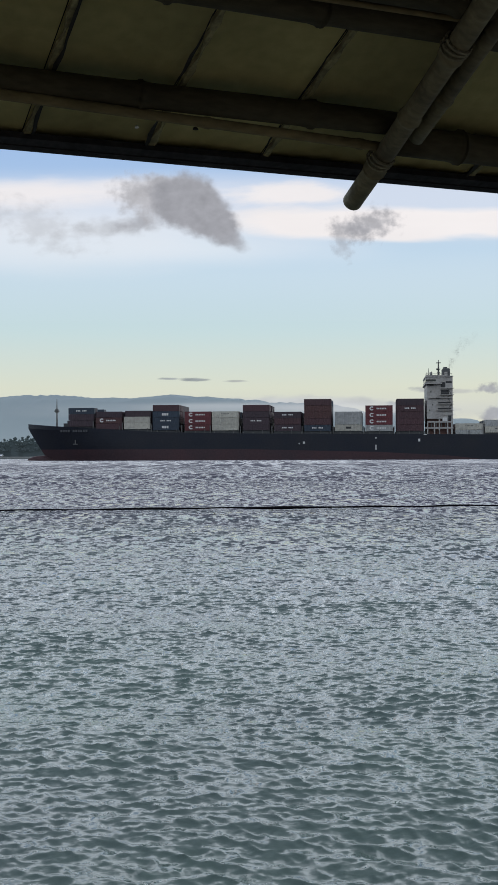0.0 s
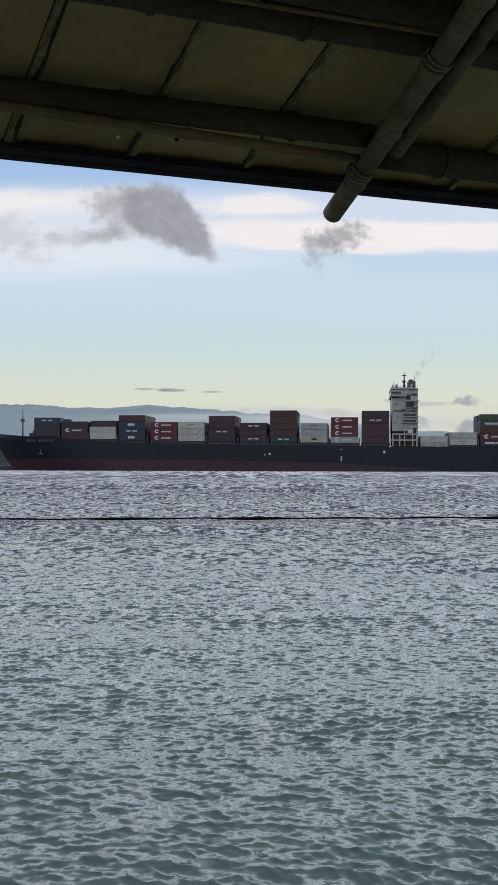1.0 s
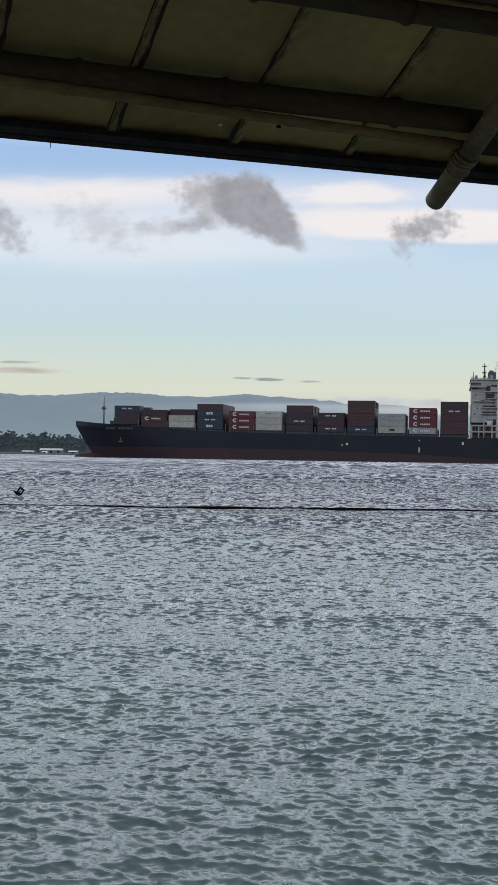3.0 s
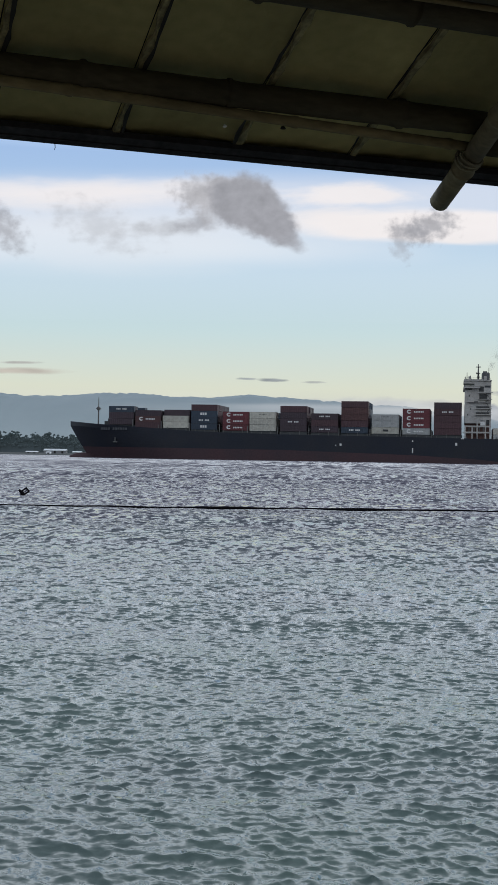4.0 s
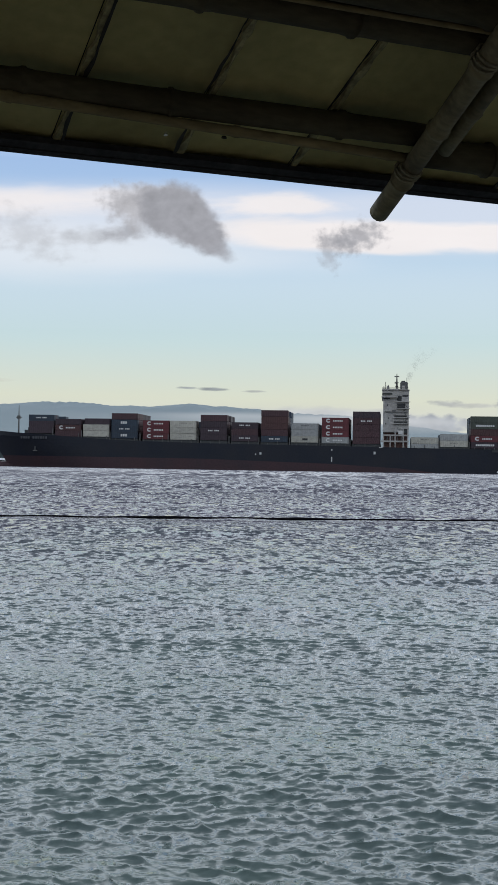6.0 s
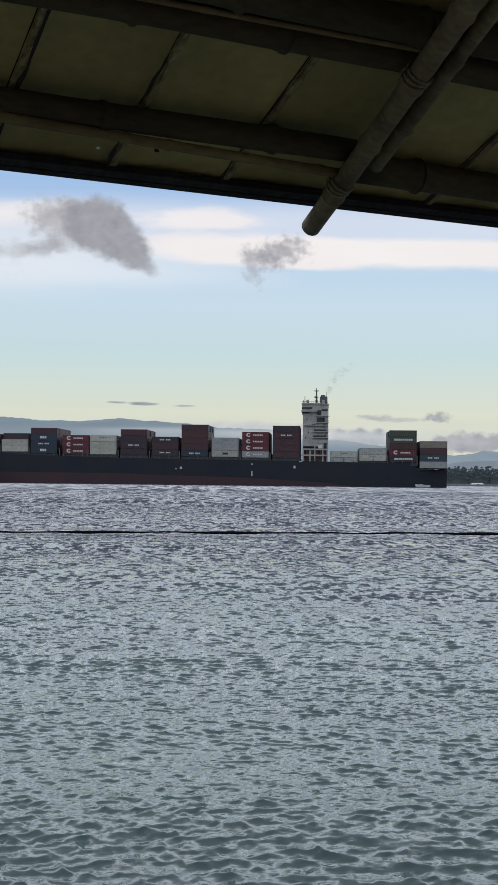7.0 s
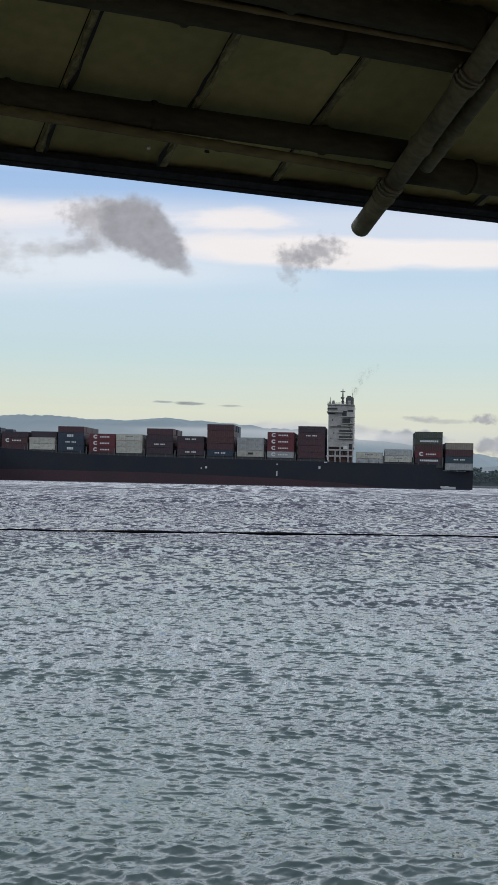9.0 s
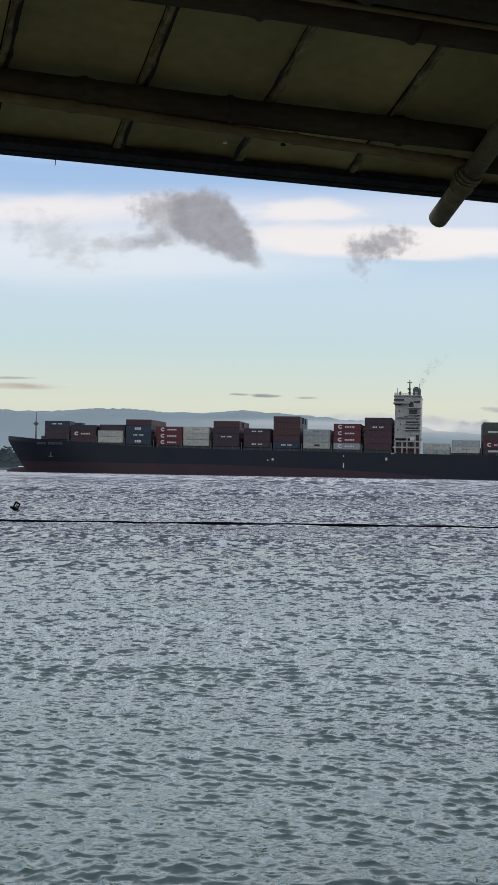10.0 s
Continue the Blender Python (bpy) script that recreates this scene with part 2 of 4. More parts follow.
STEEL = mat("galvanised_steel", (0.13, 0.13, 0.13), 0.5, metal=0.4, vary=0.25, scale=2)
LETTER = mat("white_lettering", (0.62, 0.62, 0.62), 0.6, vary=0.1, scale=2)
LETTER_DIM = mat("faded_lettering", (0.062, 0.066, 0.078), 0.6, vary=0.2, scale=2)
PAINTS = {
    "maroon": ((0.062, 0.024, 0.032), "dark maroon steel shipping container"),
    "brown": ((0.074, 0.027, 0.028), "rust brown steel shipping container"),
    "red": ((0.120, 0.020, 0.028), "red steel shipping container with white markings"),
    "navy": ((0.022, 0.040, 0.068), "navy blue steel shipping container"),
    "teal": ((0.028, 0.060, 0.080), "teal blue steel shipping container"),
    "white": ((0.47, 0.455, 0.40), "white refrigerated shipping container"),
    "grey": ((0.36, 0.37, 0.37), "light grey steel shipping container"),
    "plum": ((0.042, 0.024, 0.036), "dark plum steel shipping container"),
    "green": ((0.058, 0.070, 0.055), "grey green steel shipping container"),
    "tan": ((0.26, 0.23, 0.19), "tan steel shipping container"),
}
PAINT = {k: mat("container_" + k, c, 0.55, vary=0.25, scale=0.7, fine=5, random_tint=0.12) for k, (c, _) in PAINTS.items()}


# ---------------------------------------------------------------- mesh helpers
def part(name, bm, material, parent=None, label="", smooth=False):
    me = bpy.data.meshes.new(name)
    bm.to_mesh(me)
    bm.free()
    me.materials.append(material)
    if smooth:
        for p in me.polygons:
            p.use_smooth = True
    ob = new(name, me)
    ob.parent = parent
    if label:
        tagged(ob, label)
    return ob


def box(bm, x0, x1, y0, y1, z0, z1, bevel=0.0):
    m = Matrix.Translation(((x0 + x1) / 2, (y0 + y1) / 2, (z0 + z1) / 2)) @ Matrix.Diagonal((x1 - x0, y1 - y0, z1 - z0, 1))
    r = bmesh.ops.create_cube(bm, size=1, matrix=m)
    if bevel:
        es = list({e for v in r["verts"] for e in v.link_edges})
        bmesh.ops.bevel(bm, geom=es, offset=bevel, segments=1, affect="EDGES")
    return bm


def one_box(*a, bevel=0.0):
    return box(bmesh.new(), *a, bevel=bevel)


def tube(bm, path, radii, sides=10, cap=True):
    """A tube along points, with a radius at each."""
    rings = []
    for i, p in enumerate(path):
        p = Vector(p)
        d = (Vector(path[min(i + 1, len(path) - 1)]) - Vector(path[max(i - 1, 0)])).normalized()
        side = d.cross(Vector((0, 0, 1)) if abs(d.z) < 0.9 else Vector((1, 0, 0))).normalized()
        up = side.cross(d)
        rings.append([bm.verts.new(p + (side * math.cos(a) + up * math.sin(a)) * radii[i]) for a in (2 * math.pi * k / sides for k in range(sides))])
    for a, b in zip(rings, rings[1:]):
        for k in range(sides):
            bm.faces.new((a[k], a[(k + 1) % sides], b[(k + 1) % sides], b[k]))
    if cap:
        bm.faces.new(rings[0][::-1])
        bm.faces.new(rings[-1])
    bmesh.ops.recalc_face_normals(bm, faces=bm.faces)
    return bm


def bamboo(start, end, r, node_gap, bend=0.01, seed=0, sides=12):
    """A bamboo pole with swollen nodes and a slight bend."""
    rnd = random.Random(seed)
    a, b = Vector(start), Vector(end)
    length = (b - a).length
    d = (b - a).normalized()
    side = d.cross(Vector((0, 0, 1))).normalized()
    nodes, s = [], node_gap * rnd.uniform(0.4, 0.8)
    while s < length:
        nodes.append(s)
        s += node_gap * rnd.uniform(0.85, 1.15)
    stations = {0.0: 1.0, length: 0.96}
    for q in nodes:
        for off, k in ((-0.028, 1.0), (-0.010, 1.06), (-0.003, 1.17), (0.004, 1.17), (0.010, 1.04), (0.03, 0.98)):
            if 0 < q + off < length:
                stations[q + off] = k
    s = 0.0
    while s < length:
        stations.setdefault(s, 0.99)
        s += node_gap / 4
    keys = sorted(stations)
    path = [a + d * q + side * bend * math.sin(q * 2.3 + seed) + Vector((0, 0, 0.5 * bend * math.sin(q * 1.7 + seed * 2))) for q in keys]
    return tube(bmesh.new(), path, [r * stations[q] * (1 + 0.02 * math.sin(q * 9)) for q in keys], sides)


# ---------------------------------------------------------------- the sea
WAVES, STEEP, CHOP = 160, 0.0092, 1.25


def build_sea():
    """One sheet: a fine fan of real waves in front of the beach, coarser towards the horizon."""
    rnd = np.random.RandomState(4)
    ys, y = [], 0.6
    while y < 4900:
        ys.append(y)
        y += 0.1 if y < 3.1 else max(0.012, y * y / 9500) if y < 130 else y * 0.06
    ys.append(4950.0)
    ys = np.array(ys)
    half = 300
    inner = np.linspace(-1, 1, 2 * half + 1)
    outer = np.array([1.3, 2, 4, 9, 20])
    s = np.concatenate((-outer[::-1], inner, outer))
    Y = np.repeat(ys[:, None], len(s), 1).astype(np.float32)
    X = (s[None, :] * (0.29 * Y + 2.7)).astype(np.float32)
    dy = np.gradient(ys)[:, None]
    dx = (0.29 * ys + 2.7)[:, None] / half
    Z = np.zeros_like(X)
    SX, SY = np.zeros_like(X), np.zeros_like(X)
    main = radians(243)
    # gusts: patches where the small waves stand steeper
    gust = 0.92 + 0.14 * np.sin(0.55 * X + 0.9 * Y + 1.3 * np.sin(0.4 * X - 0.31 * Y)) * np.sin(0.34 * Y - 0.7 * X + 2.0)
    offshore = 1 + 0.35 * np.clip((Y - 8) / 30, 0, 1)
    for k in range(WAVES):
        lam = 0.045 * (24.0 ** rnd.rand())
        ang = main + rnd.normal(0, 0.50 + 0.16 * (lam < 0.2))
        amp = STEEP * lam * math.exp(-(math.log(lam / 0.082) / 0.95) ** 2) * rnd.uniform(0.5, 1.5)
        kx, ky = 2 * np.pi / lam * np.cos(ang), 2 * np.pi / lam * np.sin(ang)
        fade = (amp * np.clip(lam / (2.6 * np.maximum(dy * abs(math.sin(ang)) + 0.15 * dy, dx * abs(math.cos(ang)))) - 0.6, 0, 1)).astype(np.float32)
        ph = (kx * X + ky * Y + rnd.rand() * 6.28).astype(np.float32)
        sn, cs = fade * np.sin(ph), fade * np.cos(ph)
        Z += sn
        SX += math.cos(ang) * cs
        SY += math.sin(ang) * cs
    for g in (Z, SX, SY):
        g *= gust * offshore
    swell = 1 + 1.3 * np.clip((17 - Y) / 8, 0, 1)      # steeper over the shoal
    for lam, amp, ang in ((1.4, 0.005, 4.7), (2.3, 0.008, 4.5), (3.1, 0.011, 4.3), (4.2, 0.014, 4.75), (5.2, 0.012, 4.4), (6.3, 0.015, 4.9), (7.9, 0.02, 4.25), (11.0, 0.04, 4.5), (17.0, 0.03, 4.8), (23.0, 0.04, 4.4)):
        fade = np.clip(lam / (3 * dy) - 0.5, 0, 1)
        Z += fade * amp * swell * np.sin(2 * np.pi / lam * (math.cos(ang) * X + math.sin(ang) * Y) + lam)
    near = (np.abs(s) <= 1)[None, :]
    Z *= near
    X2, Y2 = X + CHOP * SX * near, Y + CHOP * SY * near
    R, C = X.shape
    co = np.stack((X2, Y2, Z), -1).reshape(-1, 3)
    i = np.arange(R * C).reshape(R, C)
    quads = np.stack((i[:-1, :-1], i[:-1, 1:], i[1:, 1:], i[1:, :-1]), -1).reshape(-1, 4)
    me = bpy.data.meshes.new("sea")
    me.vertices.add(len(co))
    me.vertices.foreach_set("co", co.ravel())
    me.loops.add(quads.size)
    me.loops.foreach_set("vertex_index", quads.ravel())
    me.polygons.add(len(quads))
    me.polygons.foreach_set("loop_start", np.arange(0, quads.size, 4))
    me.update(calc_edges=True)
    me.polygons.foreach_set("use_smooth", np.ones(len(quads), bool))
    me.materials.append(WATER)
    return tagged(new("water", me), "choppy grey-green sea water with small wind waves", "water", kind="structure")


sea = build_sea()

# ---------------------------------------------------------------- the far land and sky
# haze is put into these colours, and each land material glows a little
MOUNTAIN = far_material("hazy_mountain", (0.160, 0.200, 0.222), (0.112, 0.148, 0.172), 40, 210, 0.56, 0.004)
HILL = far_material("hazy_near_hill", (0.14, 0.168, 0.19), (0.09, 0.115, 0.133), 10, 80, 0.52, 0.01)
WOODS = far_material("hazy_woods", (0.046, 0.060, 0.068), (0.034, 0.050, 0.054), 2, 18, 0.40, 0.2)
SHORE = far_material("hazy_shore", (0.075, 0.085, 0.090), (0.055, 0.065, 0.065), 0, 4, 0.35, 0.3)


def ridge(name, y, depth, profile, rough, seed, material, label, x0, x1, step):
    """A long ridge: its crest follows (x/y, z/y) corners, with smaller spurs."""
    bm = bmesh.new()
    us = [p[0] for p in profile]
    zs = [p[1] for p in profile]
    cols = []
    x = x0
    while x <= x1:
        crest = float(np.interp(x / y, us, zs)) * y
        crest += rough * (noise.noise((x * 0.006, seed, 0)) + 0.5 * noise.noise((x * 0.018, seed, 3)) + 0.35 * noise.noise((x * 0.05, seed, 7)))
        col = []
        for j, (f, g) in enumerate(((0.0, 0.0), (0.25, 0.32), (0.55, 0.68), (0.8, 0.9), (1.0, 1.0), (1.5, 0.0))):
            spur = depth * 0.16 * noise.noise((x * 0.008, f * 3, seed + 9)) * (1 - g)
            col.append(bm.verts.new((x, y - depth + depth * f + spur, max(crest * g * (1 + 0.12 * noise.noise((x * 0.01, f * 4, seed))) if 0 < j < 4 else crest * g, -3) - (3 if g == 0 else 0))))
        cols.append(col)
        x += step
    for a, b in zip(cols, cols[1:]):
        for k in range(len(a) - 1):
            bm.faces.new((a[k], b[k], b[k + 1], a[k + 1]))
    bmesh.ops.recalc_face_normals(bm, faces=bm.faces)
    ob = part(name, bm, material, smooth=True)
    return tagged(ob, label, "mountain", kind="structure")


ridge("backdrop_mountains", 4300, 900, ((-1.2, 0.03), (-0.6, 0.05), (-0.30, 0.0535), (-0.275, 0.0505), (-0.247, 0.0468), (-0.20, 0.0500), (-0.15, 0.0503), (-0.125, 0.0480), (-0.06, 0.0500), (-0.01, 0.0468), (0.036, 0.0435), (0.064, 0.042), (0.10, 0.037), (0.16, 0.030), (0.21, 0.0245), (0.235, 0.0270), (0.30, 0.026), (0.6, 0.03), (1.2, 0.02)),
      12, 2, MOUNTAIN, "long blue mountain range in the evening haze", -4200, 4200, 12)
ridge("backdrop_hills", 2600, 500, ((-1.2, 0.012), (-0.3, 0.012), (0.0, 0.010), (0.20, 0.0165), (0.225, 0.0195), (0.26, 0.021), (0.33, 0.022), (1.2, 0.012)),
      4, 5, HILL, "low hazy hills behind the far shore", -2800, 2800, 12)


def build_shore():
    bm = bmesh.new()
    cols = []
    for k in range(241):
        x = -900 + 7.5 * k
        y = 985 + 10 * noise.noise((x * 0.01, 1, 0))
        cols.append([bm.verts.new((x, y, -1)), bm.verts.new((x, y + 1.5, 1.0 + 0.4 * noise.noise((x * 0.08, 4, 0)))), bm.verts.new((x, y + 25, 2.0)), bm.verts.new((x, y + 700, 4.0)), bm.verts.new((x, y + 701, -1))])
    for a, b in zip(cols, cols[1:]):
        for j in range(4):
            bm.faces.new((a[j], b[j], b[j + 1], a[j + 1]))
    bmesh.ops.recalc_face_normals(bm, faces=bm.faces)
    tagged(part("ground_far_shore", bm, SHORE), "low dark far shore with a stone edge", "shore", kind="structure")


build_shore()


def build_woods():
    """The wooded far bank: clumps of crowns, uneven in height, with bare gaps and a few palms."""
    rnd = random.Random(8)
    verts, faces = [], []
    ico = bmesh.new()
    bmesh.ops.create_icosphere(ico, subdivisions=1, radius=1)
    base = [v.co.copy() for v in ico.verts]
    tri = [[v.index for v in f.verts] for f in ico.faces]
    ico.free()
    x = -640.0
    while x < 640:
        tall = 12.0 + 3.0 * noise.noise((x * 0.012, 3, 0)) + (1.5 if x > 150 else 0) + (4.0 if x < -150 else 0)
        for row in range(3):
            h = tall * rnd.uniform(0.70, 1.10) + (row == 2) * 1.0
            cy = 1012 + row * 9 + rnd.uniform(-3, 3)
            cx = x + rnd.uniform(-3, 3)
            for c in range(14):
                r = rnd.uniform(0.6, 1.6)
                z = h * rnd.uniform(0.30, 0.98) + 2
                off, k = len(verts), rnd.random() * 50
                ox, oy = rnd.uniform(-3.5, 3.5), rnd.uniform(-2, 2)
                for v in base:
                    q = r * (1 + 0.9 * noise.noise(v * 1.9 + Vector((k, c, row))))
                    verts.append((cx + ox + v.x * q, cy + oy + v.y * q, max(z + v.z * q * 0.8, 0.5)))
                faces.extend([[off + i for i in f] for f in tri])
            off = len(verts)
            verts.extend([(cx - 3.5, cy, 0), (cx + 3.5, cy, 0), (cx + 2.6, cy + 2, h * 0.95), (cx - 2.6, cy + 2, h * 0.9)])
            faces.append([off, off + 1, off + 2, off + 3])
        x += 4.2
    me = bpy.data.meshes.new("far_woods")
    me.from_pydata(verts, [], faces)
    me.materials.append(WOODS)
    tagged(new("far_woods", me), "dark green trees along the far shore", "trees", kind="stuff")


build_woods()

# the far sheds carry the same painted haze glow
SHED_ROOF = far_material("pale_far_roof", (0.50, 0.54, 0.58), (0.42, 0.46, 0.50), 0, 8, 0.2, 0.3)
SHED_WALL = far_material("grey_far_wall", (0.12, 0.13, 0.14), (0.10, 0.11, 0.12), 0, 8, 0.3, 0.3)


def far_building(x0, x1, y, z0, eave, ridge_z, pale_wall, label):
    """A low shore building with a pitched roof."""
    b = new("shore_building")
    tagged(b, label, "building", "buildings on the far shore")
    b.location = (0, y, 0)
    part("wall", one_box(x0 + 0.3, x1 - 0.3, 0.2, 6.8, z0 - 1.5, eave), SHED_ROOF if pale_wall else SHED_WALL, b)
    bm = bmesh.new()
    vs = [[bm.verts.new((x, yy, z)) for yy, z in ((-0.3, eave), (3.5, ridge_z), (7.3, eave), (7.3, eave - 0.2), (3.5, ridge_z - 0.25), (-0.3, eave - 0.2))] for x in (x0, x1)]
    for k in range(6):
        bm.faces.new((vs[0][k], vs[0][(k + 1) % 6], vs[1][(k + 1) % 6], vs[1][k]))
    bm.faces.new(vs[0][::-1])
    bm.faces.new(vs[1])
    bmesh.ops.recalc_face_normals(bm, faces=bm.faces)
    part("roof", bm, SHED_ROOF, b)
    n = max(1, int((x1 - x0) / 5))
    for k in range(n):
        c = x0 + (k + 0.5) * (x1 - x0) / n
        part("door", one_box(c - 0.8, c + 0.8, 0.1, 0.25, z0, min(eave - 0.3, z0 + 2.0)), GAP, b)


far_building(-232.5, -213.5, 996, 1.5, 3.9, 5.2, False, "long pale-roofed shed on the far shore")
far_building(-229.2, -225.2, 990, 0.9, 2.3, 2.9, True, "small white hut at the water's edge")
far_building(-208.0, -200.5, 993, 1.0, 2.7, 3.6, False, "low grey shed with a pale roof")
far_building(-247.0, -237.0, 994, 1.0, 2.4, 3.2, False, "low dark boathouse with a pale roof")
far_building(225.0, 234.5, 992, 0.6, 1.9, 2.6, True, "small white hut below the trees")



def sky_sheet(name, y, z0, z1, layers, label):
    """A sheet far away; object units are its distance / 1000."""
    bm = bmesh.new()
    k = y / 1000
    vs = [bm.verts.new(p) for p in ((-1100, 0, z0), (1100, 0, z0), (1100, 0, z1), (-1100, 0, z1))]
    bm.faces.new(vs)
    ob = part(name, bm, cloud_material(name, layers))
    ob.matrix_world = Matrix.Translation((0, y, 1.9)) @ Matrix.Diagonal((k, k, k, 1))
    return tagged(ob, label, "cloud", kind="structure")


GREY, PINK = (0.355, 0.36, 0.395), (0.92, 0.87, 0.86)
DRIFTING = [
    (0, 205, 1600, 24, (0.78, 0.80, 0.87), 0.62, 0.5, 1.2, 0.010, 5.0),
    (-190, 178, 200, 20, (0.80, 0.84, 0.90), 0.80, 0.8, 1.6, 0.02, 4.0),
    (0, 150, 900, 26, (0.76, 0.83, 0.88), 0.28, 0.95, 1.0, 0.012, 4.0),
    (-30, 168, 90, 9, (0.78, 0.83, 0.89), 0.45, 0.9, 1.4, 0.03, 4.0),
    (150, 190, 175, 14, PINK, 0.92, 0.25, 1.4, 0.04, 5.0),
    (-190, 216, 150, 9, PINK, 0.80, 0.8, 3.0, 0.05, 5.0),
    (30, 214, 46, 8, PINK, 0.85, 0.5, 2.6, 0.06, 3.5),
    (-172, 190, 30, 13, (0.50, 0.51, 0.54), 0.42, 0.9, 4.0, 0.10, 1.5, -20),
    (-112, 187, 38, 6, (0.46, 0.47, 0.50), 0.55, 0.9, 3.0, 0.11, 1.8, 6),
    (-90, 190, 16, 5, GREY, 0.65, 0.8, 2.4, 0.13, 1.4, 10),
    (-83, 211, 24, 15, (0.47, 0.47, 0.50), 0.92, 0.5, 2.0, 0.10, 1.1, -15),
    (-64, 216, 22, 11, (0.42, 0.42, 0.45), 0.95, 0.4, 1.5, 0.09, 1.2, -20),
    (-50, 208, 31, 22, GREY, 1.0, 0.22, 0.8, 0.075, 1.2, -15),
    (-33, 195, 26, 17, GREY, 1.0, 0.24, 0.8, 0.08, 1.3, -30),
    (-18, 180, 16, 7, GREY, 0.85, 0.45, 1.0, 0.09, 1.3, -30),
    (100, 189, 20, 9, GREY, 0.80, 0.7, 3.0, 0.14, 1.2, 12),
    (84, 184, 15, 7, GREY, 0.65, 0.7, 3.0, 0.15, 1.1, -15),
    (76, 174, 6, 11, GREY, 0.50, 0.7, 2.8, 0.15, 1.0, 20),
    (-258, 190, 26, 13, GREY, 0.70, 0.6, 2.4, 0.10, 1.2, -35),
]
LOW = [
    (0, 40, 900, 9, (0.66, 0.68, 0.66), 0.35, 0.9, 0.5, 0.03, 4.0),
    (40, 43, 60, 5, (0.55, 0.57, 0.60), 0.8, 0.5, 2.0, 0.08, 3.0),
    (135, 36, 32, 7, (0.40, 0.43, 0.48), 0.95, 0.3, 1.8, 0.12, 1.6),
    (225, 33, 34, 8, (0.38, 0.39, 0.43), 0.95, 0.3, 1.8, 0.12, 1.6),
    (147, 53.5, 12, 1.8, (0.42, 0.44, 0.46), 0.7, 0.7, 3.2, 0.2, 2.5),
    (172, 52.0, 20, 1.6, (0.48, 0.49, 0.50), 0.6, 0.6, 2.4, 0.16, 3.0),
    (197, 54.0, 10, 3.4, (0.38, 0.39, 0.42), 0.9, 0.5, 2.4, 0.2, 1.5),
    (-65, 63.2, 8, 0.9, (0.33, 0.36, 0.38), 0.9, 0.5, 1.6, 0.3, 4.0),
    (-44, 62.4, 10, 1.3, (0.30, 0.33, 0.35), 0.95, 0.5, 1.6, 0.3, 4.0),
    (-10, 61.0, 8, 0.8, (0.42, 0.44, 0.44), 0.8, 0.6, 1.6, 0.3, 4.0),
    (-262, 67.5, 38, 2.2, (0.52, 0.47, 0.42), 0.85, 0.6, 1.4, 0.12, 5.0),
    (-255, 74.5, 14, 1.0, (0.42, 0.41, 0.40), 0.85, 0.6, 1.4, 0.2, 4.0),
]
clouds = sky_sheet("backdrop_drifting_clouds", 4000, 110, 420, DRIFTING, "grey cumulus clouds before a pale pink cloud band")
low_clouds = sky_sheet("backdrop_low_clouds", 4700, -2, 130, LOW, "small grey evening clouds low over the horizon")
HAZE = [
    (40, 37, 150, 6, (0.60, 0.63, 0.66), 0.35, 0.8, 2.4, 0.05, 7.0),
    (90, 38.5, 60, 3.0, (0.66, 0.68, 0.70), 0.45, 0.7, 2.4, 0.08, 6.0),
    (-20, 41, 70, 2.2, (0.56, 0.59, 0.63), 0.3, 0.8, 2.6, 0.08, 6.0),
]
haze = sky_sheet("backdrop_mountain_cloud", 3300, 20, 60, HAZE, "pale cloud streaks lying before the mountains")

# ---------------------------------------------------------------- the container ship
# ship space: x from bow to stern, y across from the near side, z up from the waterline
BEAM = 32.0
ship = new("container_ship")
tagged(ship, "long navy container ship with red boot top, loaded with containers", "ship")


def half_plan(x, z):
    """Distance of the near side from the ship's near face, at a station and height."""
    t = min(1.0, max(0.0, z / 15.0))
    start = -95 - 22 * t
    tip = -155.2 - 10.0 * t ** 0.9
    if x < start:
        q = min(1.0, (start - x) / (start - tip))
        return 16 * q ** (2.4 + 0.9 * t)
    if x > 55:
        q = (x - 55) / 32
        return (5.0 + 2.0 * (1 - t)) * q * q
    return 0.0


def deck_height(x):
    return float(np.interp(x, (-165, -150, -125, -100, -60, 0, 70, 73.4, 73.6, 85.6, 85.8, 88), (17.3, 16.0, 14.5, 12.9, 12.0, 11.5, 10.8, 10.8, 8.2, 8.2, 10.9, 10.9)))


